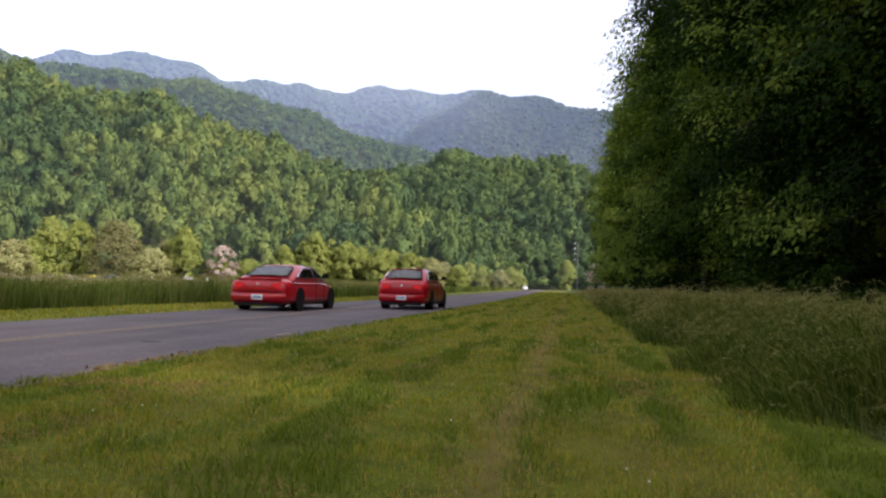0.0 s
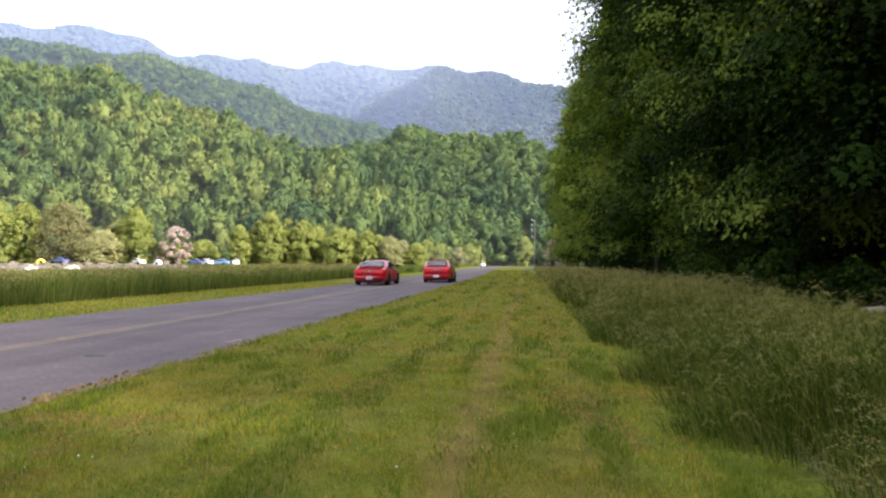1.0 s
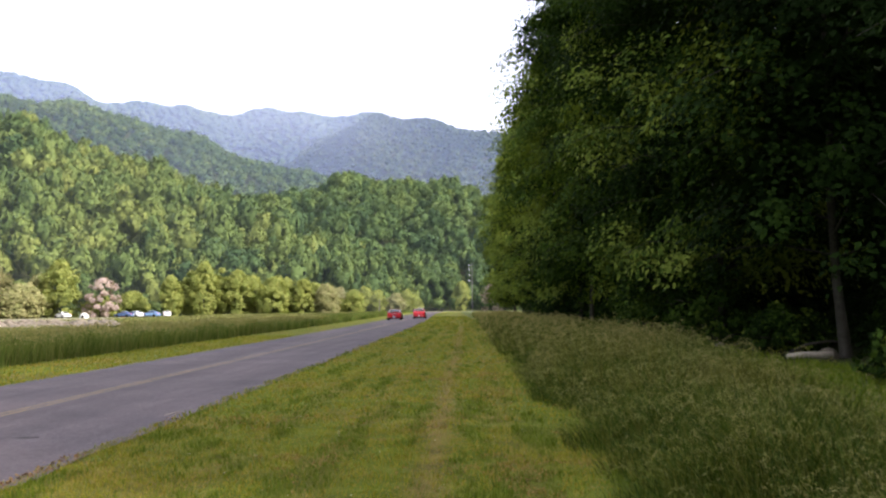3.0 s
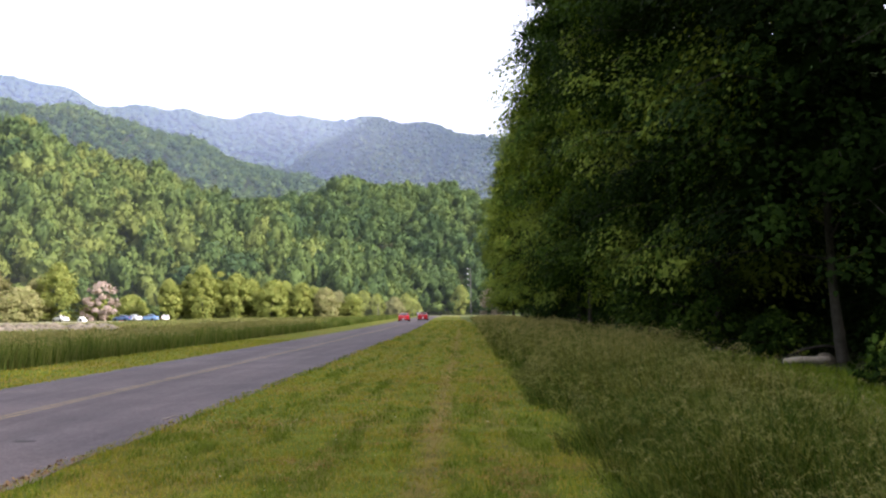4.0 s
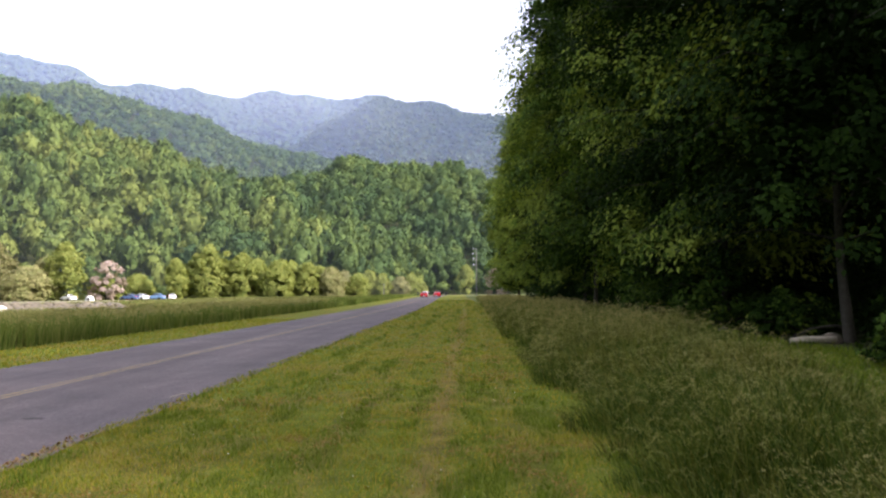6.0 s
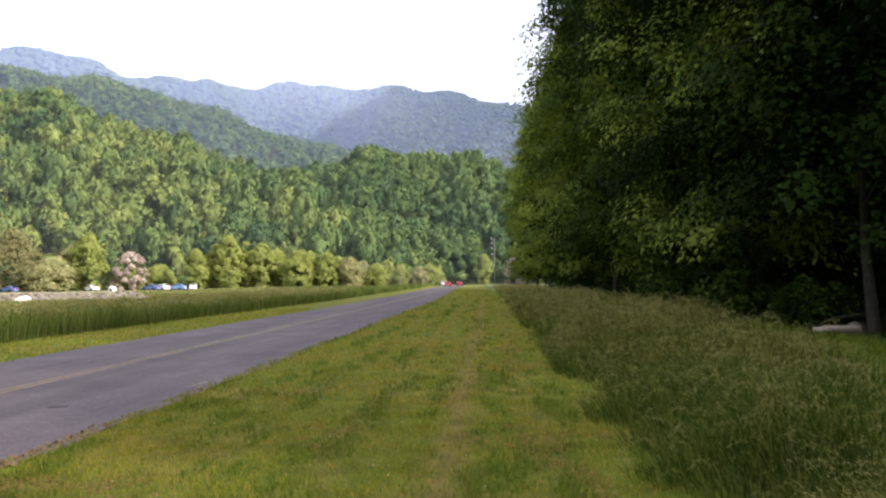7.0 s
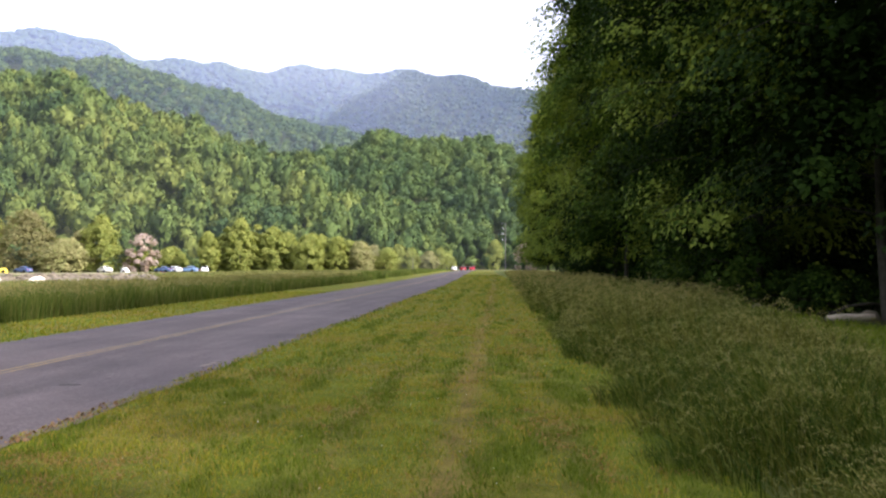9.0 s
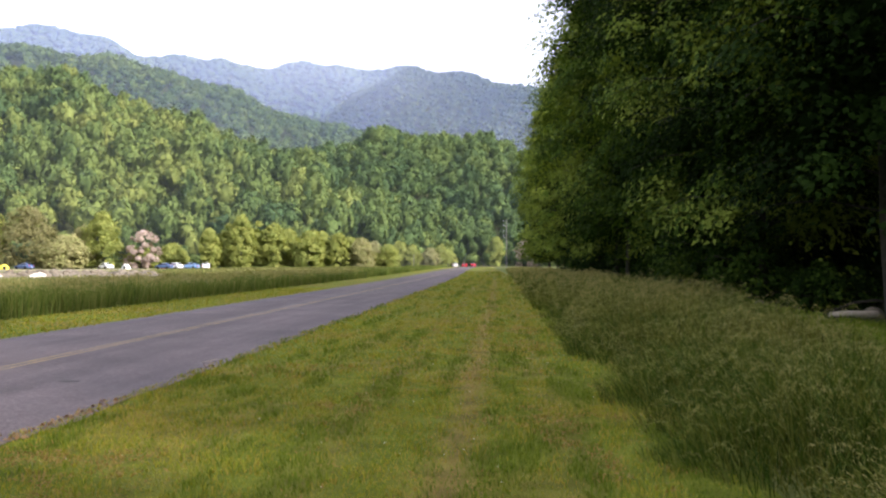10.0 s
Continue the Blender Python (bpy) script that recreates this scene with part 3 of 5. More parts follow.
# ---- trees ----
def tree(name, rng, height, base, rad, clumps, per, leaf, mat, label, at, category="tree", trunk_r=0.22, lean=(0, 0), top=0.55, spread=1.0, tint=0.5, flat=0.42, vary=0.26):
    """A tapered trunk with limbs, and a crown of leaf sprays with gaps between them."""
    root = new(name)
    root.matrix_basis = pose(*at)
    lx, ly = lean
    n = 8
    path = [Vector((lx * (i / n) ** 1.5 + 0.12 * math.sin(i * 1.3 + at[1]), ly * (i / n) ** 1.5 + 0.12 * math.cos(i * 1.7 + at[1]), height * 0.9 * i / n - 0.1)) for i in range(n + 1)]
    V, F = tube(path, [trunk_r * (1.35 if i == 0 else 1) * (1 - 0.85 * i / n) for i in range(n + 1)], 9)
    z = base + (height - base) * np.sort(rng.uniform(0, 1, clumps)) ** 0.9
    u = (z - base) / (height - base)
    prof = np.where(u < top, 0.62 + 0.38 * np.sin(u / top * math.pi / 2), np.clip(np.cos((u - top) / (1 - top) * math.pi / 2 * 0.92), 0.01, 1) ** 0.7)
    az = np.arange(clumps) * 2.399963 + rng.uniform(-0.5, 0.5, clumps)
    rr = rad * prof * rng.uniform(0.30, 1.12, clumps) ** 0.6
    cx, cy = lx * u ** 1.5 + rr * np.cos(az), ly * u ** 1.5 + rr * np.sin(az)
    C = np.stack([cx, cy, z - 0.10 * rr], 1)
    for i in range(0, clumps, max(1, clumps // 14)):
        s = Vector((lx * u[i] ** 1.5, ly * u[i] ** 1.5, max(0.5 * base, z[i] - rr[i] * 0.55)))
        e = Vector(C[i])
        m = s.lerp(e, 0.5) + Vector((0, 0, 0.12 * rr[i]))
        v, f = tube([s, m, e], [0.28 * trunk_r, 0.18 * trunk_r, 0.03], 5)
        F += [tuple(k + len(V) for k in q) for q in f]
        V += v
    t = new("trunk", mesh_np("trunk", [tuple(q) for q in V], F, M_BARK, True))
    t.parent = root
    size = rad * 0.30 * spread * rng.uniform(0.6, 1.4, clumps)
    d = rng.normal(size=(clumps, per, 3))
    d /= np.linalg.norm(d, axis=2)[:, :, None]
    d *= rng.uniform(0.35, 1.0, (clumps, per, 1)) ** 0.6
    d[:, :, 2] *= flat
    L = C[:, None] + d * size[:, None, None]
    L[:, :, 2] -= 0.22 * (d[:, :, 0] ** 2 + d[:, :, 1] ** 2) * size[:, None]
    L = L.reshape(-1, 3)
    L = L[L[:, 2] > 0.15]
    o = L - np.array([lx * 0.4, ly * 0.4, 0])
    o[:, 2] = 0
    o /= np.linalg.norm(o, axis=1)[:, None] + 0.3
    v, f = cards(L, leaf, rng, 0.55, 1.3, o * 1.9)
    f = np.concatenate([f[:, [0, 1, 2]], f[:, [0, 2, 3]]])
    tn = np.repeat(np.clip(rng.normal(tint - 0.08, vary, clumps), 0.0, 1.0), per)
    tn = np.resize(tn, len(L))
    tn = np.repeat(tn, 4)
    c = new("crown", mesh_np("crown", v, f, mat, False, tn))
    c.parent = root
    return tagged(root, label, category)


def bough_tree(rng, at, height, base, rad, boughs, leaf, per, tint, vary, label, trunk_r=0.18, lean=(-1.2, 0.3), sprays=8, quad=True):
    """A forest-edge tree: limbs that carry layered, drooping sprays of leaves; darkened inner leaves imitate shade in
    the gaps.
    """
    root = new("tree")
    root.matrix_basis = pose(*at)
    lx, ly = lean
    n = 9
    def stem(u):
        return np.array([lx * u ** 1.5 + 0.14 * math.sin(u * 11 + at[1]), ly * u ** 1.5 + 0.14 * math.cos(u * 14 + at[1]), height * u])
    V, F = tube([stem(0.92 * i / n) - np.array([0, 0, 0.1]) for i in range(n + 1)], [trunk_r * (1.35 if i == 0 else 1) * (1 - 0.85 * i / n) for i in range(n + 1)], 9)
    L, N, T = [], [], []
    for b in range(boughs):
        u = (b + rng.uniform(0, 1)) / boughs
        z = base + (height - base) * u ** 0.95
        prof = 0.70 + 0.30 * math.sin(min(u / 0.45, 1) * math.pi / 2) if u < 0.45 else max(0.10, math.cos((u - 0.45) / 0.55 * 1.45)) ** 0.75
        a = b * 2.399963 + rng.uniform(-0.4, 0.4)
        reach = rad * prof * rng.uniform(0.72, 1.12)
        s0 = stem(max(0.12, z / height - 0.06))
        way = np.array([math.cos(a), math.sin(a), 0.0])
        across = np.array([-way[1], way[0], 0.0])
        rise = rng.uniform(0.02, 0.22)
        def along(k, s0=s0, way=way, reach=reach, rise=rise):
            return s0 + way * reach * k + np.array([0, 0, reach * (rise * math.sin(k * 2.4) + 0.25 * k - 0.30 * k ** 2.5)])
        v, f = tube([along(0.0), along(0.4), along(0.75), along(0.98)], [0.30 * trunk_r, 0.20 * trunk_r, 0.12 * trunk_r, 0.012], 5)
        F += [tuple(q + len(V) for q in g) for g in f]
        V += v
        # low limbs of the brighter trees get extra tint, as if catching light
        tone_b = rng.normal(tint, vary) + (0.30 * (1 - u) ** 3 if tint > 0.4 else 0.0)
        for j in range(sprays):
            k = 0.30 + 0.72 * (j + rng.uniform(0, 1)) / sprays
            c = along(k) + across * rng.normal(0, 0.26) * reach * (0.35 + 0.65 * math.sin(k * 2.6)) + np.array([0, 0, rng.normal(0, 0.55)])
            size = rad * rng.uniform(0.11, 0.21)
            m = per
            d = rng.normal(size=(m, 2))
            d *= (np.sqrt(rng.uniform(0, 1, m)) / np.linalg.norm(d, axis=1))[:, None]
            h = way * (d[:, :1] * 1.25) + across * d[:, 1:]
            r2 = (d ** 2).sum(1)
            pts_ = c + h * size + np.array([0, 0, 1.0]) * (rng.normal(0, 0.34, m) - 0.60 * r2 - 0.30 * d[:, 0])[:, None] * size
            L.append(pts_)
            N.append(way * 0.75 + h * 0.80 + np.array([0, 0, 0.78]) + rng.normal(0, 0.26, (m, 3)))
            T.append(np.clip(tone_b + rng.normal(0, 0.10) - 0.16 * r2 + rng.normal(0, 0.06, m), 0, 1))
    t = new("trunk", mesh_np("trunk", [tuple(q) for q in V], F, M_BARK, True))
    t.parent = root
    L, N, T = np.concatenate(L), np.concatenate(N), np.concatenate(T)
    keep = L[:, 2] > 0.3
    L, N, T = L[keep], N[keep], T[keep]
    N /= np.linalg.norm(N, axis=1)[:, None]
    d = np.cross(N, rng.normal(size=N.shape))
    d /= np.linalg.norm(d, axis=1)[:, None]
    w = np.cross(N, d)
    s = (leaf * rng.uniform(0.6, 1.3, len(L)) * 0.5)[:, None]
    droop = np.array([0, 0, 1.0]) * s * 0.35
    q = np.stack([L - d * s * 1.25, L - w * s * 0.85 + droop, L + d * s * 1.25 - droop, L + w * s * 0.85 + droop], 1).reshape(-1, 3)
    i = np.arange(len(L))[:, None] * 4
    f = np.concatenate([i + [0, 1, 2], i + [0, 2, 3]]) if quad else i + [0, 1, 2]
    tn = np.repeat(T, 4)
    # dense twigs and leaves round the stem, shade painted in by zero tint
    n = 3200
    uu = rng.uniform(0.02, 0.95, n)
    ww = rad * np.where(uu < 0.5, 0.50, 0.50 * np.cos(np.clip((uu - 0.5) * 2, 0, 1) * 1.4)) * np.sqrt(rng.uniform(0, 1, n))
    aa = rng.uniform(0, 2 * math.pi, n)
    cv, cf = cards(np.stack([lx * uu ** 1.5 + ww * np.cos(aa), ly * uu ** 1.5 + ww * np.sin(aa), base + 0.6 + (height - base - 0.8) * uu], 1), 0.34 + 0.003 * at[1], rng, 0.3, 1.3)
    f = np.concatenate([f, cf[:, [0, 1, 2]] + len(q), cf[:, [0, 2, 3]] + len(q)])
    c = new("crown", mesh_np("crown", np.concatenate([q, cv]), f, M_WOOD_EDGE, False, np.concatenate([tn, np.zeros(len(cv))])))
    c.parent = root
    return tagged(root, label, "tree", group="trees along the wood edge")


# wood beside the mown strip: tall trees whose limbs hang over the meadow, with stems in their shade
# tint paints the light: near trees almost black, far ones bright
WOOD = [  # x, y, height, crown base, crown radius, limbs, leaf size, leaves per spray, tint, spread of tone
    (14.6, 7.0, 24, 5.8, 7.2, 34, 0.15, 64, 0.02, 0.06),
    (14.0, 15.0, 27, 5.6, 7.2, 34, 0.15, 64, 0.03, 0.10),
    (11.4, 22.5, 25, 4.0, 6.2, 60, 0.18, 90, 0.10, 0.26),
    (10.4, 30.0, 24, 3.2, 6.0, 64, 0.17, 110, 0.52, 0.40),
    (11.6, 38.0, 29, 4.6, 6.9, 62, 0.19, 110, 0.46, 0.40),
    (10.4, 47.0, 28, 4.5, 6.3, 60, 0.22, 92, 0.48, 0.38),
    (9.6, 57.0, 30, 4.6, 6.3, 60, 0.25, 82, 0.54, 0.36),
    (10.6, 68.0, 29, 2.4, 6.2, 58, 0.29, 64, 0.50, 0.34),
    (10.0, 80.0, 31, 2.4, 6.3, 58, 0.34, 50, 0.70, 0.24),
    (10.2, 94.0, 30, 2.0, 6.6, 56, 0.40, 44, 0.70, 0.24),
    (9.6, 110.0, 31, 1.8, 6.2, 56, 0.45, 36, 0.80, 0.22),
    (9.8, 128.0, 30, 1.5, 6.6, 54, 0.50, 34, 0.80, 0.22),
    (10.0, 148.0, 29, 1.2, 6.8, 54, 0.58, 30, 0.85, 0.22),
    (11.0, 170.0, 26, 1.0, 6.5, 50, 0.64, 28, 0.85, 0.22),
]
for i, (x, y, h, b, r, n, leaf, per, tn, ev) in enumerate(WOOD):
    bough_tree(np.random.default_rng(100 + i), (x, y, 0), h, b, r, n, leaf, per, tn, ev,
               "tall green broadleaf tree at the edge of the wood, light and shade in its leaf tint", trunk_r=0.12 + 0.01 * (i % 4), quad=y < 60)
rng = np.random.default_rng(7)
# mostly unseen rows, added to block sky light behind the front trees
pts = [(x + rng.uniform(-2, 2), y + rng.uniform(-2.5, 2.5), 0) for x in np.arange(19, 62, 6.5) for y in np.arange(-45, 230, 6.5)]
pts += [(x + rng.uniform(-1.5, 1.5), y + rng.uniform(-2, 2), 0) for x in (13, 19) for y in np.arange(-45, -2, 6)]
pts = np.array(pts)
# tint near zero puts the wood's inner shade into the leaf colour
forest("woods", "deep broadleaf wood behind the first trees, shade put into its leaf colour", pts, rng.uniform(4.2, 5.6, len(pts)), rng.uniform(22, 29, len(pts)),
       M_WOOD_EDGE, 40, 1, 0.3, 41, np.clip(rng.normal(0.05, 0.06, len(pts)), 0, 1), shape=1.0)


rng = np.random.default_rng(8)
low = np.array([(x + rng.uniform(-1.6, 1.6), y + rng.uniform(-1.6, 1.6), 0) for x in np.arange(17.5, 50, 4.2) for y in np.arange(-16, 150, 4.2)])
# thicket closes gaps to the sky; near-zero tint paints it as shaded
forest("thicket", "thicket under the trees of the wood, darkened in colour for shade", low, rng.uniform(2.4, 3.4, len(low)), rng.uniform(3.5, 7.0, len(low)),
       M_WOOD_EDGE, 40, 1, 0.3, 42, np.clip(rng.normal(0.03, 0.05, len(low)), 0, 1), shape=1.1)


# ---- the two red cars ----
def car_paint():
    m, n, l, b = material("red car paint", (0.34, 0.004, 0.012), 0.3, 0.0, 0.3)
    b.inputs["Coat Weight"].default_value, b.inputs["Coat Roughness"].default_value = 0.5, 0.04
    tc = n.new("ShaderNodeTexCoord")
    f = noise_node(n, l, 300, 2, tc.outputs["Object"])
    r = ramp(n, [(0.3, (0.32, 0.003, 0.010)), (0.7, (0.40, 0.005, 0.015))])
    l.new(f.outputs[0], r.inputs[0])
    l.new(r.outputs[0], b.inputs["Base Color"])
    return m


M_RED = car_paint()
M_GLASS = material("dark tinted car glass", (0.012, 0.014, 0.018), 0.04, 0.0, 1.0)[0]
M_GLASS.node_tree.nodes["Principled BSDF"].inputs["IOR"].default_value = 1.95
M_RUBBER = mottled("tyre rubber", (0.006, 0.006, 0.006), (0.014, 0.014, 0.014), 40)
M_RUBBER.node_tree.nodes["Principled BSDF"].inputs["Specular IOR Level"].default_value = 0.1
M_RIM = material("silver alloy", (0.55, 0.56, 0.58), 0.3, 0.9)[0]
M_BLACK = mottled("black plastic", (0.008, 0.008, 0.009), (0.016, 0.016, 0.017), 50, 0.7)
M_BLACK.node_tree.nodes["Principled BSDF"].inputs["Specular IOR Level"].default_value = 0.15
M_CHROME = material("chrome", (0.75, 0.76, 0.78), 0.12, 1.0)[0]
M_PLATE = mottled("white number plate", (0.62, 0.64, 0.68), (0.72, 0.73, 0.75), 60, 0.5)
M_INK = material("blue plate print", (0.08, 0.10, 0.25), 0.5)[0]
M_LAMP, _n, _l, _b = material("red tail lamp", (0.50, 0.02, 0.03), 0.15, 0, 0.6)
_b.inputs["Emission Color"].default_value, _b.inputs["Emission Strength"].default_value = (1.0, 0.05, 0.05, 1), 0.18


def loft(sections):
    """A closed skin through rings of equal length."""
    bm = bmesh.new()
    rings = [[bm.verts.new(p) for p in s] for s in sections]
    n = len(rings[0])
    for a, b in zip(rings, rings[1:]):
        for k in range(n):
            bm.faces.new((a[k], a[(k + 1) % n], b[(k + 1) % n], b[k]))
    bm.faces.new(rings[0][::-1])
    bm.faces.new(rings[-1])
    bmesh.ops.recalc_face_normals(bm, faces=bm.faces)
    return bm


def ring(y, half, z0, z1, e=4.0, n=28, dy=0.0, waist=0.0):
    """A rounded box section across the car at y; dy pulls the lower edge forward."""
    out = []
    for k in range(n):
        a = 2 * math.pi * (k + 0.5) / n
        c, s = math.cos(a), math.sin(a)
        x = half * math.copysign(abs(c) ** (2 / e), c)
        z = (z0 + z1) / 2 + (z1 - z0) / 2 * math.copysign(abs(s) ** (2 / e), s)
        u = (z - z0) / (z1 - z0)
        out.append((x * (1 - waist * max(0, u - 0.55)), y + dy * (1 - u), z))
    return out


def at_x(profile, y):
    return float(np.interp(y, [q[0] for q in profile], [q[1] for q in profile]))


def car(name, label, length, width, height, tail, deck, rear_glass, roof0, roof1, screen, hood, hatch, paint=None, group="red cars"):
    """A car whose tail is at y = 0 and whose nose points to +y."""
    root = new(name)
    paint, word = (paint, "") if paint else (M_RED, "glossy red painted body")
    hw = width / 2
    # lower body: tail, flanks, bonnet
    top = [(0, tail - 0.10), (0.05, tail), (0.25, deck), (rear_glass + 0.2, deck + 0.01), (screen, hood + 0.03), (length - 0.6, hood - 0.10), (length - 0.12, hood - 0.26), (length, hood - 0.40)]
    halfw = [(0, hw * 0.86), (0.10, hw * 0.945), (0.45, hw * 0.99), (1.2, hw), (length - 1.2, hw), (length - 0.4, hw * 0.93), (length, hw * 0.72)]
    ys = [0, 0.03, 0.08, 0.16, 0.28, 0.45, 0.75, 1.1, 1.6, 2.2, 2.8, 3.3, 3.8, length - 0.6, length - 0.3, length - 0.12, length]
    secs = [ring(y, at_x(halfw, y), 0.17 + (0.03 if y < 0.2 or y > length - 0.3 else 0), at_x(top, y), 5.0, 36, 0, 0.10) for y in ys]
    bm = loft(secs)
    # wheel wells are not cut; black discs set proud of the flank imitate their shade
    body = part("body", bm, paint, root, word, True)
    # cabin
    cab = [(rear_glass, deck - 0.04, 0.02), (rear_glass + 0.06, deck + 0.02, 0.06), (roof0 - 0.15, height - 0.09, 0.0), (roof0, height - 0.03, 0.0), ((roof0 + roof1) / 2, height, 0.0), (roof1, height - 0.03, 0.0), (screen, hood + 0.02, 0.0)]
    secs = []
    for y, z1, _ in cab:
        k = max(0.0, min(1.0, (z1 - deck) / (height - deck)))
        half = hw * (0.93 - 0.19 * k)
        z0 = deck - 0.25
        rr = []
        for q in range(28):
            a = 2 * math.pi * (q + 0.5) / 28
            c, s = math.cos(a), math.sin(a)
            x = math.copysign(abs(c) ** 0.42, c)
            z = (z0 + z1) / 2 + (z1 - z0) / 2 * math.copysign(abs(s) ** 0.42, s)
            u = max(0.0, (z - deck) / (height - deck))
            rr.append((x * hw * (0.93 - 0.20 * u), y, z))
        secs.append(rr)
    cabin = part("cabin", loft(secs), paint, root, "", True)

    def cab_z(y):
        return float(np.interp(y, [c[0] for c in cab], [c[1] for c in cab]))

    def pane(name_, quad, off, label_=""):
        """A bowed pane over four corners."""
        bm = bmesh.new()
        a, b, c, d = [Vector(q) for q in quad]
        nrm = (b - a).cross(d - a).normalized()
        n = 6
        vs = [[bm.verts.new(a.lerp(b, i / n).lerp(d.lerp(c, i / n), j / n) + nrm * (off + off * math.sin(math.pi * i / n))) for i in range(n + 1)] for j in range(n + 1)]
        for j in range(n):
            for i in range(n):
                bm.faces.new((vs[j][i], vs[j][i + 1], vs[j + 1][i + 1], vs[j + 1][i]))
        g = bmesh.ops.solidify(bm, geom=bm.faces[:], thickness=0.012)
        return part(name_, bm, M_GLASS, root, label_, True)

    y0, y1 = rear_glass + 0.07, roof0 - 0.20
    wz0, wz1 = deck + 0.05, cab_z(y1) - 0.015
    pane("rear_window", [(-hw * 0.75, y0 + 0.02, wz0), (hw * 0.75, y0 + 0.02, wz0), (hw * 0.61, y1, wz1 + 0.02), (-hw * 0.61, y1, wz1 + 0.02)], 0.03, "dark tinted rear window")
    pane("windscreen", [(hw * 0.80, screen - 0.12, hood + 0.10), (-hw * 0.80, screen - 0.12, hood + 0.10), (-hw * 0.66, roof1 + 0.12, height - 0.08), (hw * 0.66, roof1 + 0.12, height - 0.08)], 0.03)
    for s in (-1, 1):
        def side(y, z):
            u = max(0.0, (z - deck) / (height - deck))
            return (s * (hw * (0.93 - 0.20 * u) + 0.004), y, z)
        mid = (roof0 + screen) / 2 - 0.15
        zt = height - 0.13
        for ya, yb, yta, ytb in ((rear_glass + 0.45, mid - 0.03, roof0 + 0.02, mid - 0.03), (mid + 0.03, screen - 0.30, mid + 0.03, roof1 + 0.10)):
            q = [side(ya, deck + 0.05), side(yb, deck + 0.05), side(ytb, zt), side(yta, zt)]
            pane("side_window", q if s > 0 else [q[1], q[0], q[3], q[2]], 0.008)
        if paint is M_RED:                    # bright trim over the side windows
            y_a, y_b, y_c, y_d = rear_glass + 0.40, roof0 + 0.02, roof1 + 0.12, screen - 0.26
            v, f = tube([side(y_a, deck + 0.045), side(y_b, zt + 0.012), side((y_b + y_c) / 2, zt + 0.018), side(y_c, zt + 0.012), side(y_d, deck + 0.045)], [0.014] * 5, 6)
            o = new("window_trim", mesh_np("window_trim", [tuple(q) for q in v], f, M_CHROME, True))
            o.parent = root
            tagged(o, "bright metal window trim")
        # mirror
        bm = bmesh.new()
        box(bm, s * hw * 0.93 - 0.02, s * hw * 0.93 + 0.02 + s * 0.12, screen - 0.62, screen - 0.56, deck + 0.06, deck + 0.10)
        box(bm, min(s * (hw + 0.02), s * (hw + 0.20)), max(s * (hw + 0.02), s * (hw + 0.20)), screen - 0.66, screen - 0.54, deck + 0.06, deck + 0.21, 0.03)
        part("mirror", bm, M_BLACK, root, "black door mirror")
        # tail lamp wraps the corner
        bm = bmesh.new()
        x0, x1 = s * hw * 0.44, s * hw * 0.945
        n = 8
        rows = []
        for i in range(n + 1):
            k = i / n
            x = x0 + (x1 - x0) * k
            y = -0.022 + 0.20 * k ** 4
            rows.append([bm.verts.new((x, y, tail - 0.22 - 0.08 * math.sin(k * 2.2))), bm.verts.new((x, y - 0.006, tail - 0.17)), bm.verts.new((x, y + 0.01, tail - 0.12 + 0.06 * k))])
        for a, b in zip(rows, rows[1:]):
            for j in range(2):
                bm.faces.new((a[j], b[j], b[j + 1], a[j + 1]) if s > 0 else (a[j], a[j + 1], b[j + 1], b[j]))
        bmesh.ops.solidify(bm, geom=bm.faces[:], thickness=-0.03)
        part("tail_lamp", bm, M_LAMP, root, "glowing red tail lamp", True)
        # exhaust
        v, f = tube([(s * hw * 0.62, -0.03, 0.20), (s * hw * 0.62, 0.25, 0.20)], [0.045, 0.045], 12)
        o = new("exhaust_pipe", mesh_np("exhaust_pipe", [tuple(q) for q in v], f, M_CHROME, True))
        o.parent = root
    # boot seam, bumper line, lip, plate
    bm = bmesh.new()
    box(bm, -hw * 0.78, hw * 0.78, -0.030, 0.05, 0.15, 0.25, 0.02)
    part("diffuser", bm, M_BLACK, root, "black lower rear valance")
    bm = bmesh.new()
    box(bm, -hw * 0.88, hw * 0.88, -0.055, 0.10, 0.25, 0.55, 0.04)
    part("bumper", bm, paint, root, "", True)
    bm = bmesh.new()
    lipy = roof0 - 0.22 if hatch else 0.02
    lipz = height - 0.07 if hatch else tail - 0.01
    box(bm, -hw * (0.62 if hatch else 0.72), hw * (0.62 if hatch else 0.72), lipy, lipy + 0.16, lipz, lipz + 0.035, 0.012)
    part("spoiler", bm, paint, root, "slim spoiler")
    bm = bmesh.new()
    box(bm, -0.17, 0.17, -0.078, -0.056, 0.33, 0.48, 0.006)
    plate = part("number_plate", bm, M_PLATE, root, "white number plate")
    bm = bmesh.new()
    for k in range(6):
        box(bm, -0.125 + k * 0.043, -0.125 + k * 0.043 + 0.026, -0.082, -0.079, 0.37, 0.44)
    part("print", bm, M_INK, plate)
    bm = bmesh.new()
    box(bm, -hw * 0.80, hw * 0.80, -0.034, 0.02, 0.560, 0.572)
    part("boot_seam", bm, M_BLACK, root, "dark gap under the boot lid")
    for s in (-1, 1):
        bm = bmesh.new()
        box(bm, s * (hw + 0.002) - 0.012, s * (hw + 0.002) + 0.012, 1.30, length - 1.30, 0.17, 0.25, 0.01)
        part("sill", bm, M_BLACK, root, "black door sill")
        for yy in ((roof0 + screen) / 2 - 0.15, screen - 0.35):
            bm = bmesh.new()
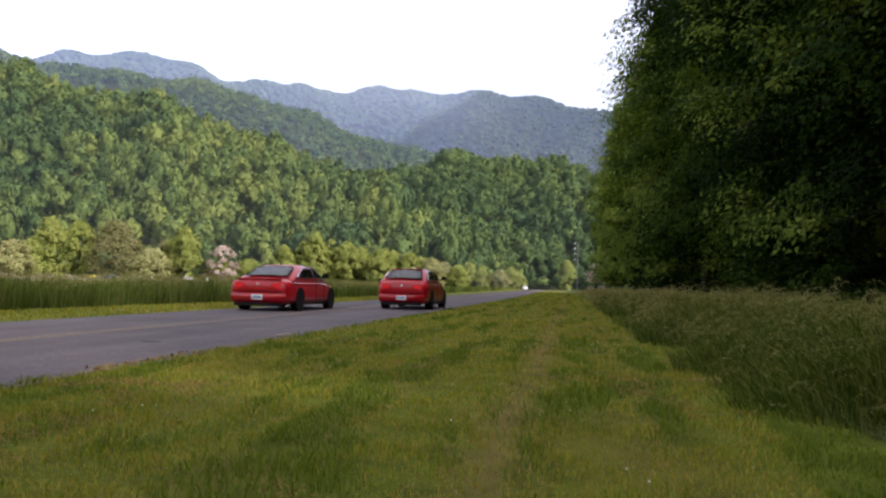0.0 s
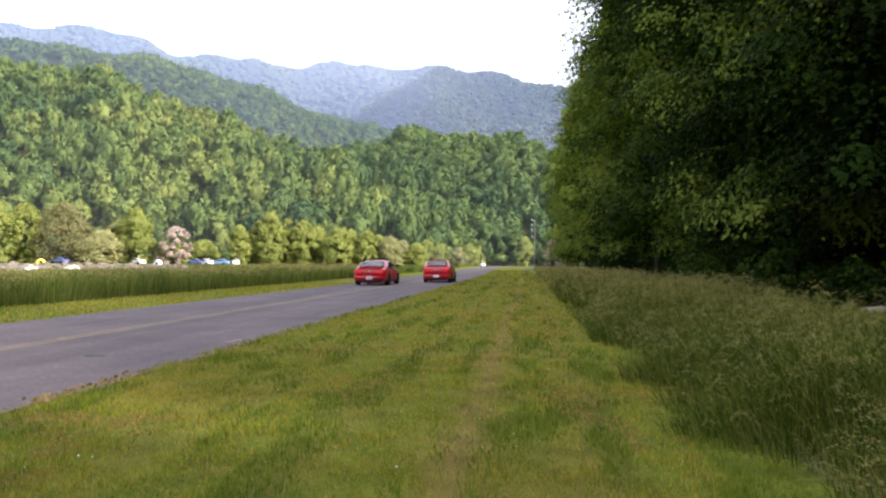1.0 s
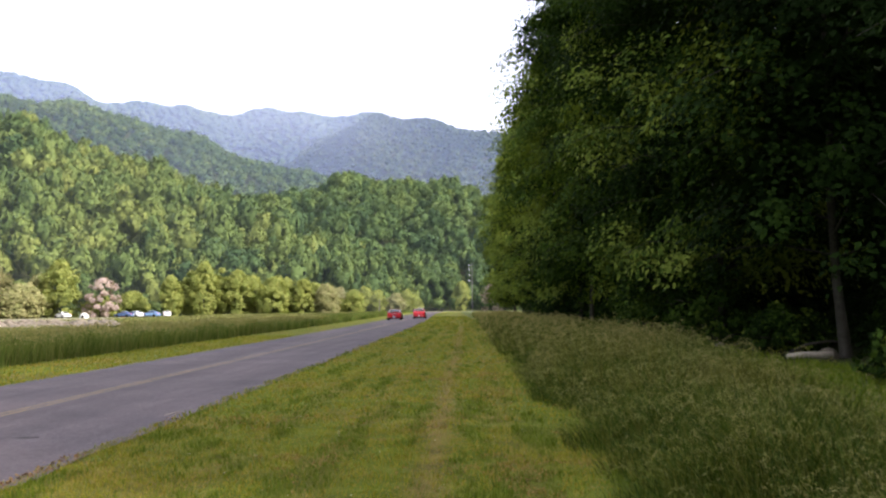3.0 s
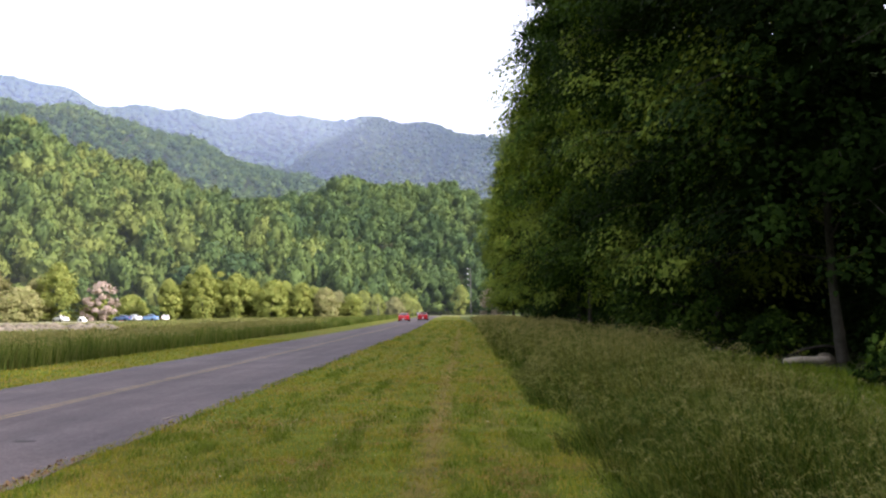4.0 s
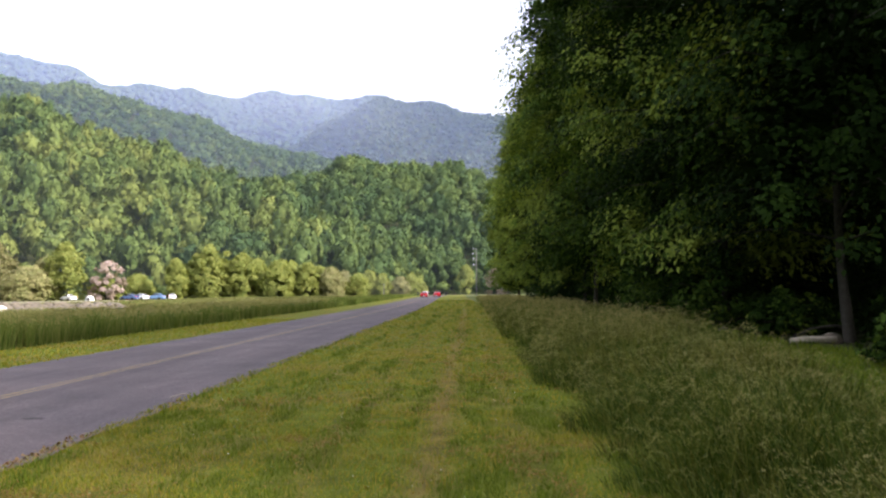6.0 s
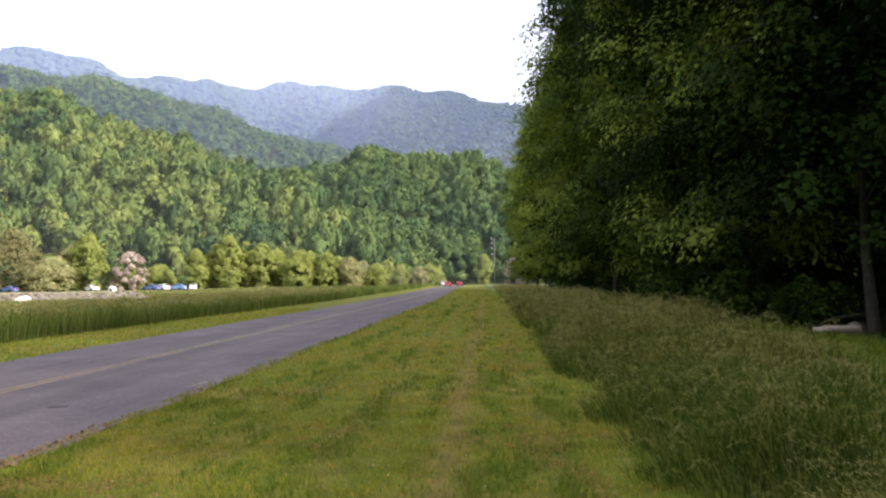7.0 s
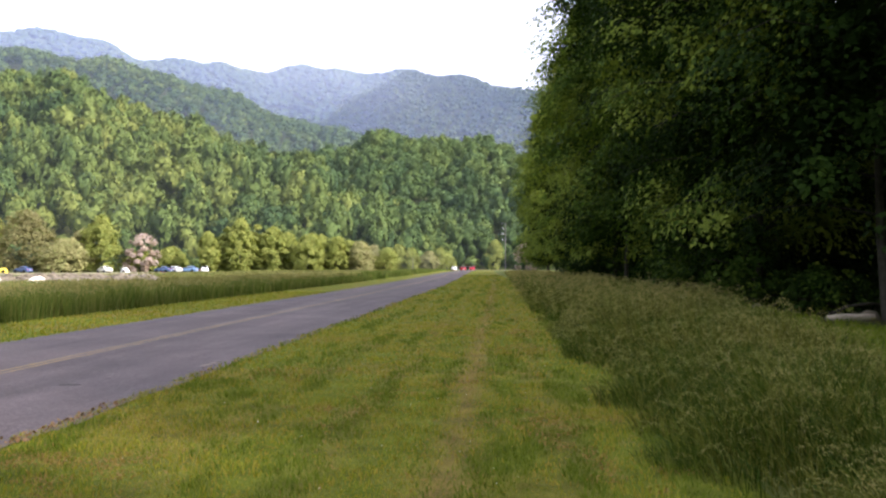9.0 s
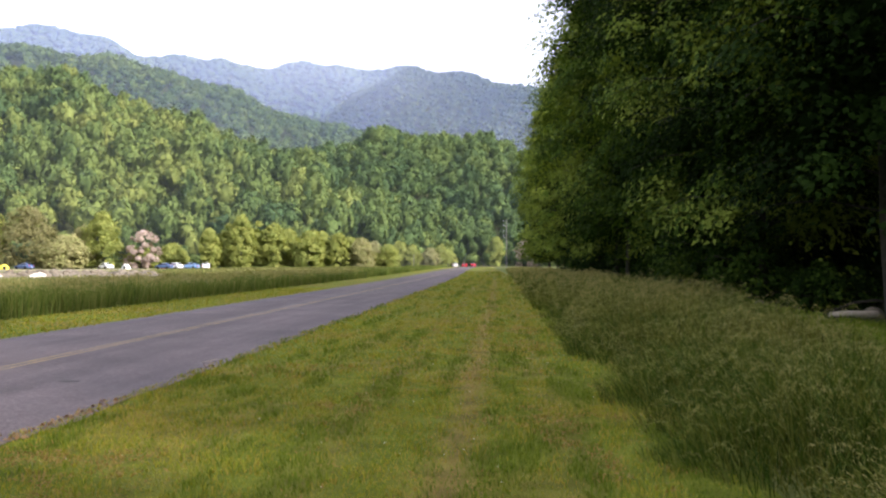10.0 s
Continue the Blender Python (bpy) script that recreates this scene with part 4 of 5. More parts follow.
            box(bm, s * (hw - 0.004) - 0.006, s * (hw - 0.004) + 0.006, yy - 0.006, yy + 0.006, 0.30, deck - 0.04)
            part("door_gap", bm, M_BLACK, root)
        bm = bmesh.new()
        box(bm, s * (hw + 0.004) - 0.014, s * (hw + 0.004) + 0.014, (roof0 + screen) / 2 + 0.02, (roof0 + screen) / 2 + 0.22, deck - 0.16, deck - 0.12, 0.008)
        part("door_handle", bm, paint, root)
    v, f = tube([(0, roof0 + 0.15, height - 0.03), (0, roof0 + 0.06, height + 0.05)], [0.025, 0.008], 8)
    o = new("aerial", mesh_np("aerial", [tuple(q) for q in v], f, M_BLACK, True))
    o.parent = root
    bm = bmesh.new()
    bmesh.ops.create_uvsphere(bm, u_segments=14, v_segments=8, radius=0.04)
    for v in bm.verts:
        v.co = Vector((v.co.x * 1.2, v.co.y * 0.2 - 0.018, v.co.z * 0.6 + tail - 0.15))
    part("badge", bm, M_CHROME, root, "small chrome badge", True)
    # wheels
    wheels = []
    for y in (0.98, length - 0.93):
        for s in (-1, 1):
            # black disc standing in for the shaded wheel well
            bm = bmesh.new()
            bmesh.ops.create_cone(bm, cap_ends=True, segments=26, radius1=0.355, radius2=0.355, depth=0.03, matrix=pose(s * (hw - 0.012), y, 0.345, 0, 90, 0))
            part("arch_shade", bm, M_BLACK, root)
            wheel = new("wheel")
            wheel.parent = root
            wheel.matrix_basis = pose(s * (hw - 0.125), y, 0.325)
            prof = [(0.20, -0.11), (0.29, -0.11), (0.318, -0.085), (0.325, -0.04), (0.325, 0.04), (0.318, 0.085), (0.29, 0.11), (0.20, 0.11)]
            V, F, n = [], [], 30
            for i in range(n):
                a = 2 * math.pi * i / n
                V += [(px, r_ * math.cos(a), r_ * math.sin(a)) for r_, px in prof]
            m_ = len(prof)
            F = [(i * m_ + j, ((i + 1) % n) * m_ + j, ((i + 1) % n) * m_ + (j + 1) % m_, i * m_ + (j + 1) % m_) for i in range(n) for j in range(m_)]
            ty = new("tyre", mesh_np("tyre", V, F, M_RUBBER, True))
            ty.parent = wheel
            bm = bmesh.new()
            bmesh.ops.create_cone(bm, cap_ends=True, segments=26, radius1=0.205, radius2=0.205, depth=0.10)
            bmesh.ops.rotate(bm, verts=bm.verts, matrix=Matrix.Rotation(math.pi / 2, 3, "Y"))
            for k in range(5):
                box(bm, s * 0.06 - 0.02, s * 0.06 + 0.02, -0.025, 0.025, 0.03, 0.24, 0.0, Matrix.Rotation(k * 2 * math.pi / 5, 4, "X"))
            part("rim", bm, M_RIM if hatch else M_BLACK, wheel, "silver alloy rim" if hatch else "black rim")
            wheels.append(wheel)
    return tagged(root, label, "car", group=group), wheels


car_a, wheels_a = car("sedan", "glossy red four-door sedan driving away on the road", 4.80, 1.88, 1.41, 0.92, 0.95, 0.45, 1.55, 2.45, 3.45, 0.92, False)
car_b, wheels_b = car("hatchback", "glossy red hatchback driving away on the road", 4.55, 1.82, 1.47, 0.98, 1.00, 0.18, 1.00, 2.30, 3.25, 0.96, True)


def drive(thing, lane, rows):
    """A car along its lane."""
    keys = []
    for t, y, *side in rows:
        h = math.degrees(math.atan2(-(float(bend(y + 4)) - float(bend(y))), 4))
        keys.append((t, pose(lane + sum(side) + float(bend(y)), y, 0.018, 0, 0, h)))
    walk(thing, keys)


CAR_A = [(0, 20.3, -0.2), (0.5, 29.6, 0.22), (1, 40.0, 0.15), (1.5, 53.0), (2, 67.5), (2.5, 82.5), (3.2, 103), (4, 124), (4.5, 138), (5.5, 172), (6.2, 195), (7, 218), (7.5, 230), (8, 238), (9, 248), (10, 250)]
CAR_B = [(0, 25.2), (0.5, 36.0), (1, 47.3), (1.5, 61.3), (2, 77.5), (2.5, 93.0), (3.2, 113), (4, 134), (4.5, 149), (5.5, 184), (6.2, 207), (7, 230), (7.5, 239), (8, 244), (9, 250), (10, 252)]



def bush(rng, at, height, rad, mat, label, leaf=0.12, clumps=26, per=70, tint=0.5):
    return tree("bush", rng, height, 0.15 * height, rad, clumps, per, leaf, mat, label, at, "bush", trunk_r=0.03 + 0.01 * height, top=0.45, spread=1.3, tint=tint, flat=0.7)


# last value, the tint, darkens bushes further into the wood as shade would
for i, (x, y, h, r, tn) in enumerate([(8.7, 14.6, 1.1, 0.8, 0.66), (14.6, 19.0, 1.6, 1.4, 0.15), (13.2, 22.8, 1.5, 1.2, 0.18), (15.2, 28.0, 2.2, 1.8, 0.15), (13.6, 32.5, 2.6, 2.0, 0.22), (10.6, 24.6, 1.5, 1.2, 0.50), (9.4, 28.5, 3.0, 1.9, 0.62), (9.0, 33.0, 3.6, 2.0, 0.60),
                                      (10.5, 37.0, 4.0, 2.2, 0.40), (9.8, 43.0, 2.4, 1.8, 0.45), (11.8, 50.0, 4.5, 2.6, 0.30), (11.5, 60.0, 4.0, 2.6, 0.35), (9.6, 72.0, 3.0, 2.2, 0.4), (9.5, 88.0, 3.2, 2.4, 0.4)]):
    tagged(bush(np.random.default_rng(300 + i), (x, y, 0), h, r, M_WOOD_EDGE, "leafy green undergrowth bush at the foot of the wood", 0.10 + 0.0015 * y, 34, 95, tn - 0.15), group="undergrowth")
tagged(bush(np.random.default_rng(340), (7.2, 205.0, 0), 7.5, 3.0, M_PINK, "greyish pink flowering shrub at the far end of the wood", 0.35, 30, 60), group="undergrowth")
tagged(sheet("forest_floor", 8.6, 75, np.arange(-60, 240, 6.0), 0.012, M_FLOOR, nx=6, follow=False), "dark leaf-strewn floor of the wood", "forest floor", kind="structure")
tagged(sheet("rough_ground", STRIP_R + 0.45, 8.7, YS, 0.017, M_FIELD, follow=False), "shaded soil under the tall meadow grass", "ground", kind="structure")


# ---- grass ----
def blades(name, label, x, y, h, w, lean, rng, mat, category="grass", z0=0.0, fine=False):
    """Arching grass blades as thin tapering ribbons, all in one mesh."""
    n = len(x)
    a = rng.uniform(0, 2 * math.pi, n)
    lx = lean[0] * h + rng.normal(0, lean[2], n) * h
    ly = lean[1] * h + rng.normal(0, lean[2], n) * h
    out = np.clip(np.hypot(lx, ly) / np.maximum(h, 1e-3), 0, 1.4)
    px, py = np.cos(a) * w / 2, np.sin(a) * w / 2
    rows = []
    steps = ((0.0, 1.0), (0.5, 0.9), (0.82, 0.6)) if fine else ((0.0, 1.0), (0.62, 0.8))
    for t, k in steps:
        cx, cy, cz = x + lx * t * t, y + ly * t * t, z0 + h * (t - 0.30 * out * t ** 3)
        rows += [np.stack([cx - px * k, cy - py * k, cz], 1), np.stack([cx + px * k, cy + py * k, cz], 1)]
    rows.append(np.stack([x + lx, y + ly, z0 + h * (1 - 0.38 * out)], 1))
    V = np.stack(rows, 1).reshape(-1, 3)
    m = len(rows)
    b = np.arange(n)[:, None] * m
    F = [b + [0, 1, 3], b + [0, 3, 2]]
    F += [b + [2, 3, 5], b + [2, 5, 4], b + [4, 5, 6]] if fine else [b + [2, 3, 4]]
    ob = tagged(new(name, mesh_np(name, V, np.concatenate(F), mat)), label, category, kind="stuff")
    return ob, V.reshape(-1, m, 3)[:, -1]


def scatter(rng, x0, x1, y0, y1, density):
    n = int((x1 - x0) * (y1 - y0) * density)
    return rng.uniform(x0, x1, n), rng.uniform(y0, y1, n)


def seed_heads(name, label, tips, per, size, rng, gap):
    """Loose panicles: small spikelets along the drooping end of each stalk."""
    n = len(tips)
    droop = rng.normal(0, 1, (n, 3))
    droop[:, 0] -= 1.0
    droop[:, 2] = 0.9
    droop /= np.linalg.norm(droop, axis=1)[:, None]
    k = np.tile(np.arange(per), n)
    d = np.repeat(droop, per, 0)
    c = np.repeat(tips, per, 0) + d * (k * gap)[:, None] + rng.normal(0, gap * 0.45, (n * per, 3))
    c[:, 2] -= (k * gap) ** 2 * 3.0
    u = d + rng.normal(0, 0.35, d.shape)
    u /= np.linalg.norm(u, axis=1)[:, None]
    w = np.cross(u, rng.normal(size=u.shape))
    w /= np.linalg.norm(w, axis=1)[:, None]
    a, b = u * size * 2.2, w * size * 0.45
    v = np.stack([c - a, c + b, c + a, c - b], 1).reshape(-1, 3)
    return tagged(new(name, mesh_np(name, v, np.arange(len(v)).reshape(-1, 4), M_SEED)), label, "grass", kind="stuff")


rng = np.random.default_rng(51)


def meadow_end(y):
    """Where the tall grass gives way to low growth before the wood."""
    return np.clip(4.0 + (np.asarray(y) - 8.0) * 0.20, 3.9, 8.6)


# tall meadow grass between the mown strip and the wood
for y0, y1, x1, dens, w, per, size in ((2.2, 9, 6.0, 640, 0.009, 20, 0.0065), (9, 18, 6.8, 360, 0.013, 15, 0.009), (18, 32, 9.0, 170, 0.019, 8, 0.016),
                                       (32, 65, 9.3, 75, 0.026, 4, 0.032), (65, 180, 9.3, 15, 0.06, 3, 0.06)):
    x, y = scatter(rng, STRIP_R - 0.3, x1, y0, y1, dens)
    edge = np.array([0.95 * noise.noise((0.0, q * 0.33, 2.0)) + 0.75 * noise.noise((4.0, q * 1.1, 2.0)) for q in y])
    past = x - meadow_end(y) - edge
    keep = (x > STRIP_R + edge + rng.exponential(0.16, len(x)) - 0.16) & (past < rng.exponential(0.35, len(x)))
    x, y, past = x[keep], y[keep], past[keep]
    clump = np.array([noise.noise((p_ * 0.9, q * 0.9, 5.0)) + 0.5 * noise.noise((p_ * 2.6, q * 2.6, 3.0)) for p_, q in zip(x, y)])
    h = (0.76 + 0.30 * clump + rng.uniform(-0.25, 0.2, len(x))) * np.clip(0.34 + (x - STRIP_R - edge[keep]) * 0.62, 0.18, 1.0) * np.clip(1.1 - 0.5 * np.clip(past + 0.4, 0, 1), 0.5, 1)
    h *= np.interp(y, (0, 80, 180), (1, 1, 0.55))
    lean_x = -0.18 - 0.40 * np.exp(-np.clip(x - STRIP_R, 0, 9) / 0.5)
    patch = np.array([noise.noise((p_ * 0.55, q * 0.40, 21.0)) + 0.6 * noise.noise((p_ * 1.7, q * 1.7, 24.0)) for p_, q in zip(x, y)])
    h = h * (1 + 0.22 * patch)
    pale = patch + rng.normal(0, 0.22, len(x)) > 0.16
    tips = np.zeros((len(x), 3))
    for some, mat, words in ((~pale, M_TALL, "tall green meadow grass leaning over the mown strip"), (pale, M_STRAW, "ripening olive meadow grass in loose patches")):
        _, tips[some] = blades("tall_grass", words, x[some], y[some], h[some], w, (lean_x[some], -0.08, 0.42), rng, mat, fine=dens > 300)
    pick = rng.uniform(0, 1, len(tips)) < np.clip(0.03 + 0.20 * clump + 0.14 * patch, 0.006, 0.32) * (1.7 if dens > 300 else 2.4 if dens > 60 else 5)
    pick &= h > 0.38
    seed_heads("seed_heads", "pale feathery seed heads of the meadow grass", tips[pick], per, size, rng, size * 2.2)
# low green growth between the meadow and the wood
for y0, y1, dens, w in ((5, 20, 170, 0.018), (20, 60, 45, 0.035)):
    x, y = scatter(rng, 4.0, 9.6, y0, y1, dens)
    keep = x > meadow_end(y) - 0.2
    blades("low_grass", "low shaded grass in front of the wood", x[keep], y[keep], rng.uniform(0.10, 0.32, int(keep.sum())), w, (0, 0, 0.45), rng, M_LUSH)
# tall grass beyond the road
for y0, y1, x0, x1, dens, w, hh in ((3, 30, -17.5, VERGE_L, 130, 0.026, 0.92), (30, 75, -19, VERGE_L, 60, 0.04, 0.92), (75, 258, -22, VERGE_L, 14, 0.09, 0.72),
                                    (10, 75, -40, -19, 12, 0.06, 0.55), (75, 250, -60, -22, 3.0, 0.14, 0.55)):
    x, y = scatter(rng, x0, x1, y0, y1, dens)
    wave = np.array([noise.noise((p_ * 0.35, q * 0.35, 8.0)) + 0.6 * noise.noise((p_ * 1.3, q * 1.1, 4.0)) for p_, q in zip(x, y)])
    h = hh * (0.98 + 0.32 * wave + rng.uniform(-0.22, 0.18, len(x)))
    keep = x < VERGE_L + 0.25 * wave
    _, tips = blades("tall_grass", "tall green grass along the far verge of the road", (x + bend(y))[keep], y[keep], h[keep], w, (0.03, 0.0, 0.22), rng, M_TALL_PALE if hh > 0.7 else M_FIELD_BLADE)
    if hh > 0.8:
        some = tips[rng.uniform(0, 1, len(tips)) < 0.22]
        seed_heads("seed_heads", "pale seed heads over the tall verge grass", some, 4, w * 0.9, rng, w * 2.0)
# mown grass, denser nearby
for y0, y1, dens, w, hh in ((1.6, 5, 2000, 0.006, 0.055), (5, 10, 1150, 0.008, 0.055), (10, 20, 330, 0.015, 0.06), (20, 40, 85, 0.032, 0.06), (40, 75, 28, 0.06, 0.06), (75, 130, 10, 0.11, 0.06)):
    x, y = scatter(rng, ROAD_R - 0.12, STRIP_R + 0.3, y0, y1, dens)
    x = x + 0.0
    tuft = np.array([noise.noise((p_ * 2.2, q * 2.2, 1.0)) for p_, q in zip(x, y)])
    edge = np.array([0.12 * noise.noise((0.0, q * 0.9, 3.0)) for q in y])
    keep = (x > ROAD_R + edge - 0.12) & (np.abs(x + 0.38) > rng.uniform(-0.1, 0.25, len(x)))
    shift = bend(y)
    h = hh * (0.9 + 0.9 * np.clip(tuft, -0.5, 1) + rng.uniform(-0.3, 0.4, len(x))) * np.where(x < ROAD_R + 0.30, 1.3, 1.0)
    lush = np.array([noise.noise((p_ * 1.7, q * 0.22, 6.0)) + 0.6 * noise.noise((p_ * 3.6, q * 1.2, 2.0)) for p_, q in zip(x, y)]) + rng.normal(0, 0.12, len(x)) > np.interp(y, (4, 20), (0.13, 0.26))
    for some, mat, words in ((keep & lush, M_LUSH, "short deep green tufts in the mown strip"), (keep & ~lush, M_MOWN, "short mown green grass with yellowish blades")):
        blades("short_grass", words, (x + shift)[some], y[some], np.clip(h[some] * (1.30 if mat is M_LUSH else 0.9), 0.02, 0.2), w, (0, 0, 0.45), rng, mat)
    bare = np.array([noise.noise((p_ * 0.8, q * 0.6, 12.0)) + 0.5 * noise.noise((p_ * 3.0, q * 3.0, 15.0)) for p_, q in zip(x, y)]) > 0.34
    if y1 <= 20:
        blades("dry_grass", "dry brown patches in the mown strip", x[bare], y[bare], rng.uniform(0.02, 0.06, int(bare.sum())), w * 1.3, (0, 0, 1.1), rng, M_DRY)
x, y = scatter(rng, VERGE_L, ROAD_L + 0.1, 5, 45, 60)
blades("short_grass", "short mown grass on the far verge", x, y, rng.uniform(0.04, 0.10, len(x)), 0.03, (0, 0, 0.4), rng, M_MOWN)
x, y = scatter(rng, -0.75, 0.0, 1.5, 18, 420)
blades("dry_grass", "dry brown clippings along a mower track", x, y, rng.uniform(0.015, 0.04, len(x)), 0.010, (0, 0, 1.2), rng, M_DRY)
for x0, x1, y0, y1, dens, w in ((-0.72, -0.05, 18, 50, 45, 0.035), (-1.75, -1.2, 2.5, 30, 70, 0.016), (-2.9, -2.4, 4, 30, 35, 0.016)):
    x, y = scatter(rng, x0, x1, y0, y1, dens)
    blades("dry_grass", "dry brown clippings along a mower track", x, y, rng.uniform(0.02, 0.05, len(x)), w, (0, 0, 1.2), rng, M_DRY)
x, y = scatter(rng, -4.2, 1.2, 1.5, 14, 2)
v, f = cards(np.stack([x, y, rng.uniform(0.04, 0.07, len(x))], 1), 0.014, rng, 0.8, 1.0)
tagged(new("clover_flowers", mesh_np("clover_flowers", v, f, M_CLOVER)), "tiny white clover flowers scattered in the mown grass", "flowers", kind="stuff")

# ---- on the road ----
def blot(name, x, y, lx, ly, mat, label, category, z=0.0205, seed=1):
    """A thin patch with an uneven outline."""
    bm = bmesh.new()
    n = 22
    ring_ = [bm.verts.new((x + lx * math.cos(a) * (1 + 0.35 * noise.noise((math.cos(a) * 2, math.sin(a) * 2, seed))), y + ly * math.sin(a) * (1 + 0.35 * noise.noise((math.cos(a) * 2, math.sin(a) * 2, seed + 9))), z))
             for a in (2 * math.pi * k / n for k in range(n))]
    bm.faces.new(ring_)
    g = bmesh.ops.extrude_face_region(bm, geom=bm.faces[:])
    for v in g["geom"]:
        if isinstance(v, bmesh.types.BMVert):
            v.co.z += 0.003
    return tagged(part(name, bm, mat), label, category)


blot("tar_patch", -5.72, 9.45, 0.14, 0.06, M_DARK, "small black tar patch on the asphalt", "road patch", seed=2)
v, f = tube([(-4.50, 11.62, 0.035), (-4.56, 11.52, 0.05), (-4.60, 11.40, 0.035), (-4.66, 11.30, 0.03)], [0.006, 0.009, 0.009, 0.005], 6)
tagged(new("twig", mesh_np("twig", [tuple(q) for q in v], f, M_PALE_WOOD)), "pale dry twig lying on the road edge", "twig")
for y0, y1, n in ((6.2, 8.4, 150), (10.7, 11.1, 14)):
    x = ROAD_R + rng.normal(0.0, 0.07, n) - 0.03
    y = rng.uniform(y0, y1, n)
    v, f = cards(np.stack([x, y, rng.uniform(0.026, 0.045, n)], 1), 0.034, rng, 9.0, 1.3)
    tagged(new("leaf_litter", mesh_np("leaf_litter", v, f, M_LITTER)), "brown dead leaves along the road edge", "leaf litter", kind="stuff")


# ---- at the wood's edge ----
def rock(name, at, size, mat, label, seed, category="rock", parent=None):
    v, f = lumpy(np.random.default_rng(seed), 2, 0.28)
    ob = new(name, mesh_np(name, v * np.array(size), f, mat))
    ob.matrix_basis = pose(at[0], at[1], at[2] + size[2] * 0.55, 0, 0, seed * 37 % 360)
    return tagged(ob, label, category)


v, f = tube([(9.05, 21.1, 0.16), (9.5, 21.15, 0.19), (10.0, 21.2, 0.18), (10.35, 21.2, 0.20)], [0.075, 0.095, 0.095, 0.085], 12)
f = list(f) + [tuple(range(0, 4)), tuple(range(36, 40))]
bm = bmesh.new()
vs = [bm.verts.new(q) for q in v]
for q in f[:-2]:
    bm.faces.new([vs[k] for k in q])
bm.faces.new(vs[:12][::-1])
bm.faces.new(vs[-12:])
tagged(part("fallen_log", bm, M_PALE_WOOD, None, "", True), "pale barkless fallen log lying in the grass", "log")
v, f = tube([(9.6, 22.6, 0.1), (10.2, 22.4, 0.42), (10.9, 22.5, 0.5), (11.6, 22.9, 0.42)], [0.02, 0.04, 0.045, 0.03], 8)
tagged(new("fallen_branch", mesh_np("fallen_branch", [tuple(q) for q in v], f, M_BARK, True)), "brown broken branch leaning on the ground", "branch")
rock("rock", (9.1, 26.8, 0), (0.22, 0.2, 0.16), M_STONE, "small grey rock in the undergrowth", 3)
rock("rock", (10.6, 22.0, 0), (0.3, 0.22, 0.2), M_STONE, "small grey rock beside the log", 4)

# ---- valley floor: trees, pole, rocks, camp ----
def polar(az, r, z=0.0):
    return (r * math.sin(radians(az)), r * math.cos(radians(az)), z)


VALLEY = [  # azimuth, distance, height, radius, leaves, words
    (-40.2, 200, 8.5, 4.5, "tan", "tan budding shrub on the valley floor"),
    (-37.8, 205, 14.5, 4.2, "light", "yellow-green young tree on the valley floor"),
    (-36.0, 207, 14.5, 4.0, "light", "yellow-green young tree on the valley floor"),
    (-33.6, 203, 14.5, 6.2, "brown", "brown budding tree at the edge of the camp"),
    (-31.6, 196, 7.5, 5.0, "tan", "tan budding shrub on the valley floor"),
    (-29.0, 203, 13.5, 4.3, "light", "yellow-green young tree on the valley floor"),
    (-26.8, 205, 5.0, 3.4, "light", "low light green shrub"),
    (-26.6, 200, 9.6, 4.2, "pink", "flowering tree with pale pink blossom"),
    (-21.9, 203, 10.2, 2.5, "light", "slim light green young tree"),
    (-19.7, 206, 13.8, 3.6, "light", "light green young tree"),
    (-17.3, 209, 12.0, 4.0, "light", "light green young tree"),
    (-14.7, 206, 10.0, 4.0, "light", "light green young tree"),
    (-12.5, 212, 9.6, 3.0, "light", "light green young tree"),
    (-10.6, 214, 8.0, 3.4, "tan", "tan budding shrub on the valley floor"),
    (-8.8, 220, 6.4, 3.4, "light", "low light green shrub"),
    (-6.9, 230, 6.6, 2.8, "light", "low light green shrub"),
    (-5.4, 240, 6.0, 3.0, "tan", "tan budding shrub on the valley floor"),
    (-3.9, 262, 5.6, 2.6, "light", "low light green shrub"),
    (-0.4, 290, 11.5, 3.0, "light", "light green young tree beside the pole"),
    (-38.9, 203, 9.0, 3.6, "light", "yellow-green shrub among the young trees"),
    (-30.3, 208, 10.5, 3.8, "tan", "tan budding shrub behind the young trees"),
    (-24.4, 214, 6.5, 3.6, "light", "low light green shrub"),
    (-20.7, 209, 11.5, 3.2, "light", "light green young tree"),
    (-18.5, 212, 12.6, 3.6, "light", "light green young tree"),
    (-16.0, 213, 10.6, 3.8, "light", "light green young tree"),
    (-13.6, 214, 10.2, 3.4, "light", "light green young tree"),
    (-11.5, 218, 8.4, 3.2, "light", "light green young tree"),
    (-9.7, 222, 7.2, 3.0, "tan", "tan budding shrub on the valley floor"),
    (-7.8, 230, 8.0, 2.6, "light", "light green young tree"),
    (-4.7, 255, 7.4, 2.6, "light", "light green young tree"),
]
LOOKS = {"light": M_WILLOW, "brown": M_BROWN, "tan": M_TAN, "pink": M_PINK}
rng_v = np.random.default_rng(5)
for i, (az, r, h, rad, look_, words) in enumerate(VALLEY):
    tagged(tree("tree", np.random.default_rng(500 + i), h, 0.5, rad, 80 if look_ != "pink" else 46, 90, 0.40, LOOKS[look_], words, polar(az, r), trunk_r=0.16, top=0.42, spread=rng_v.uniform(0.95, 1.2) if look_ != "pink" else 0.6, flat=0.75, lean=(rng_v.uniform(-1, 1), 0)),
           group="trees on the valley floor")

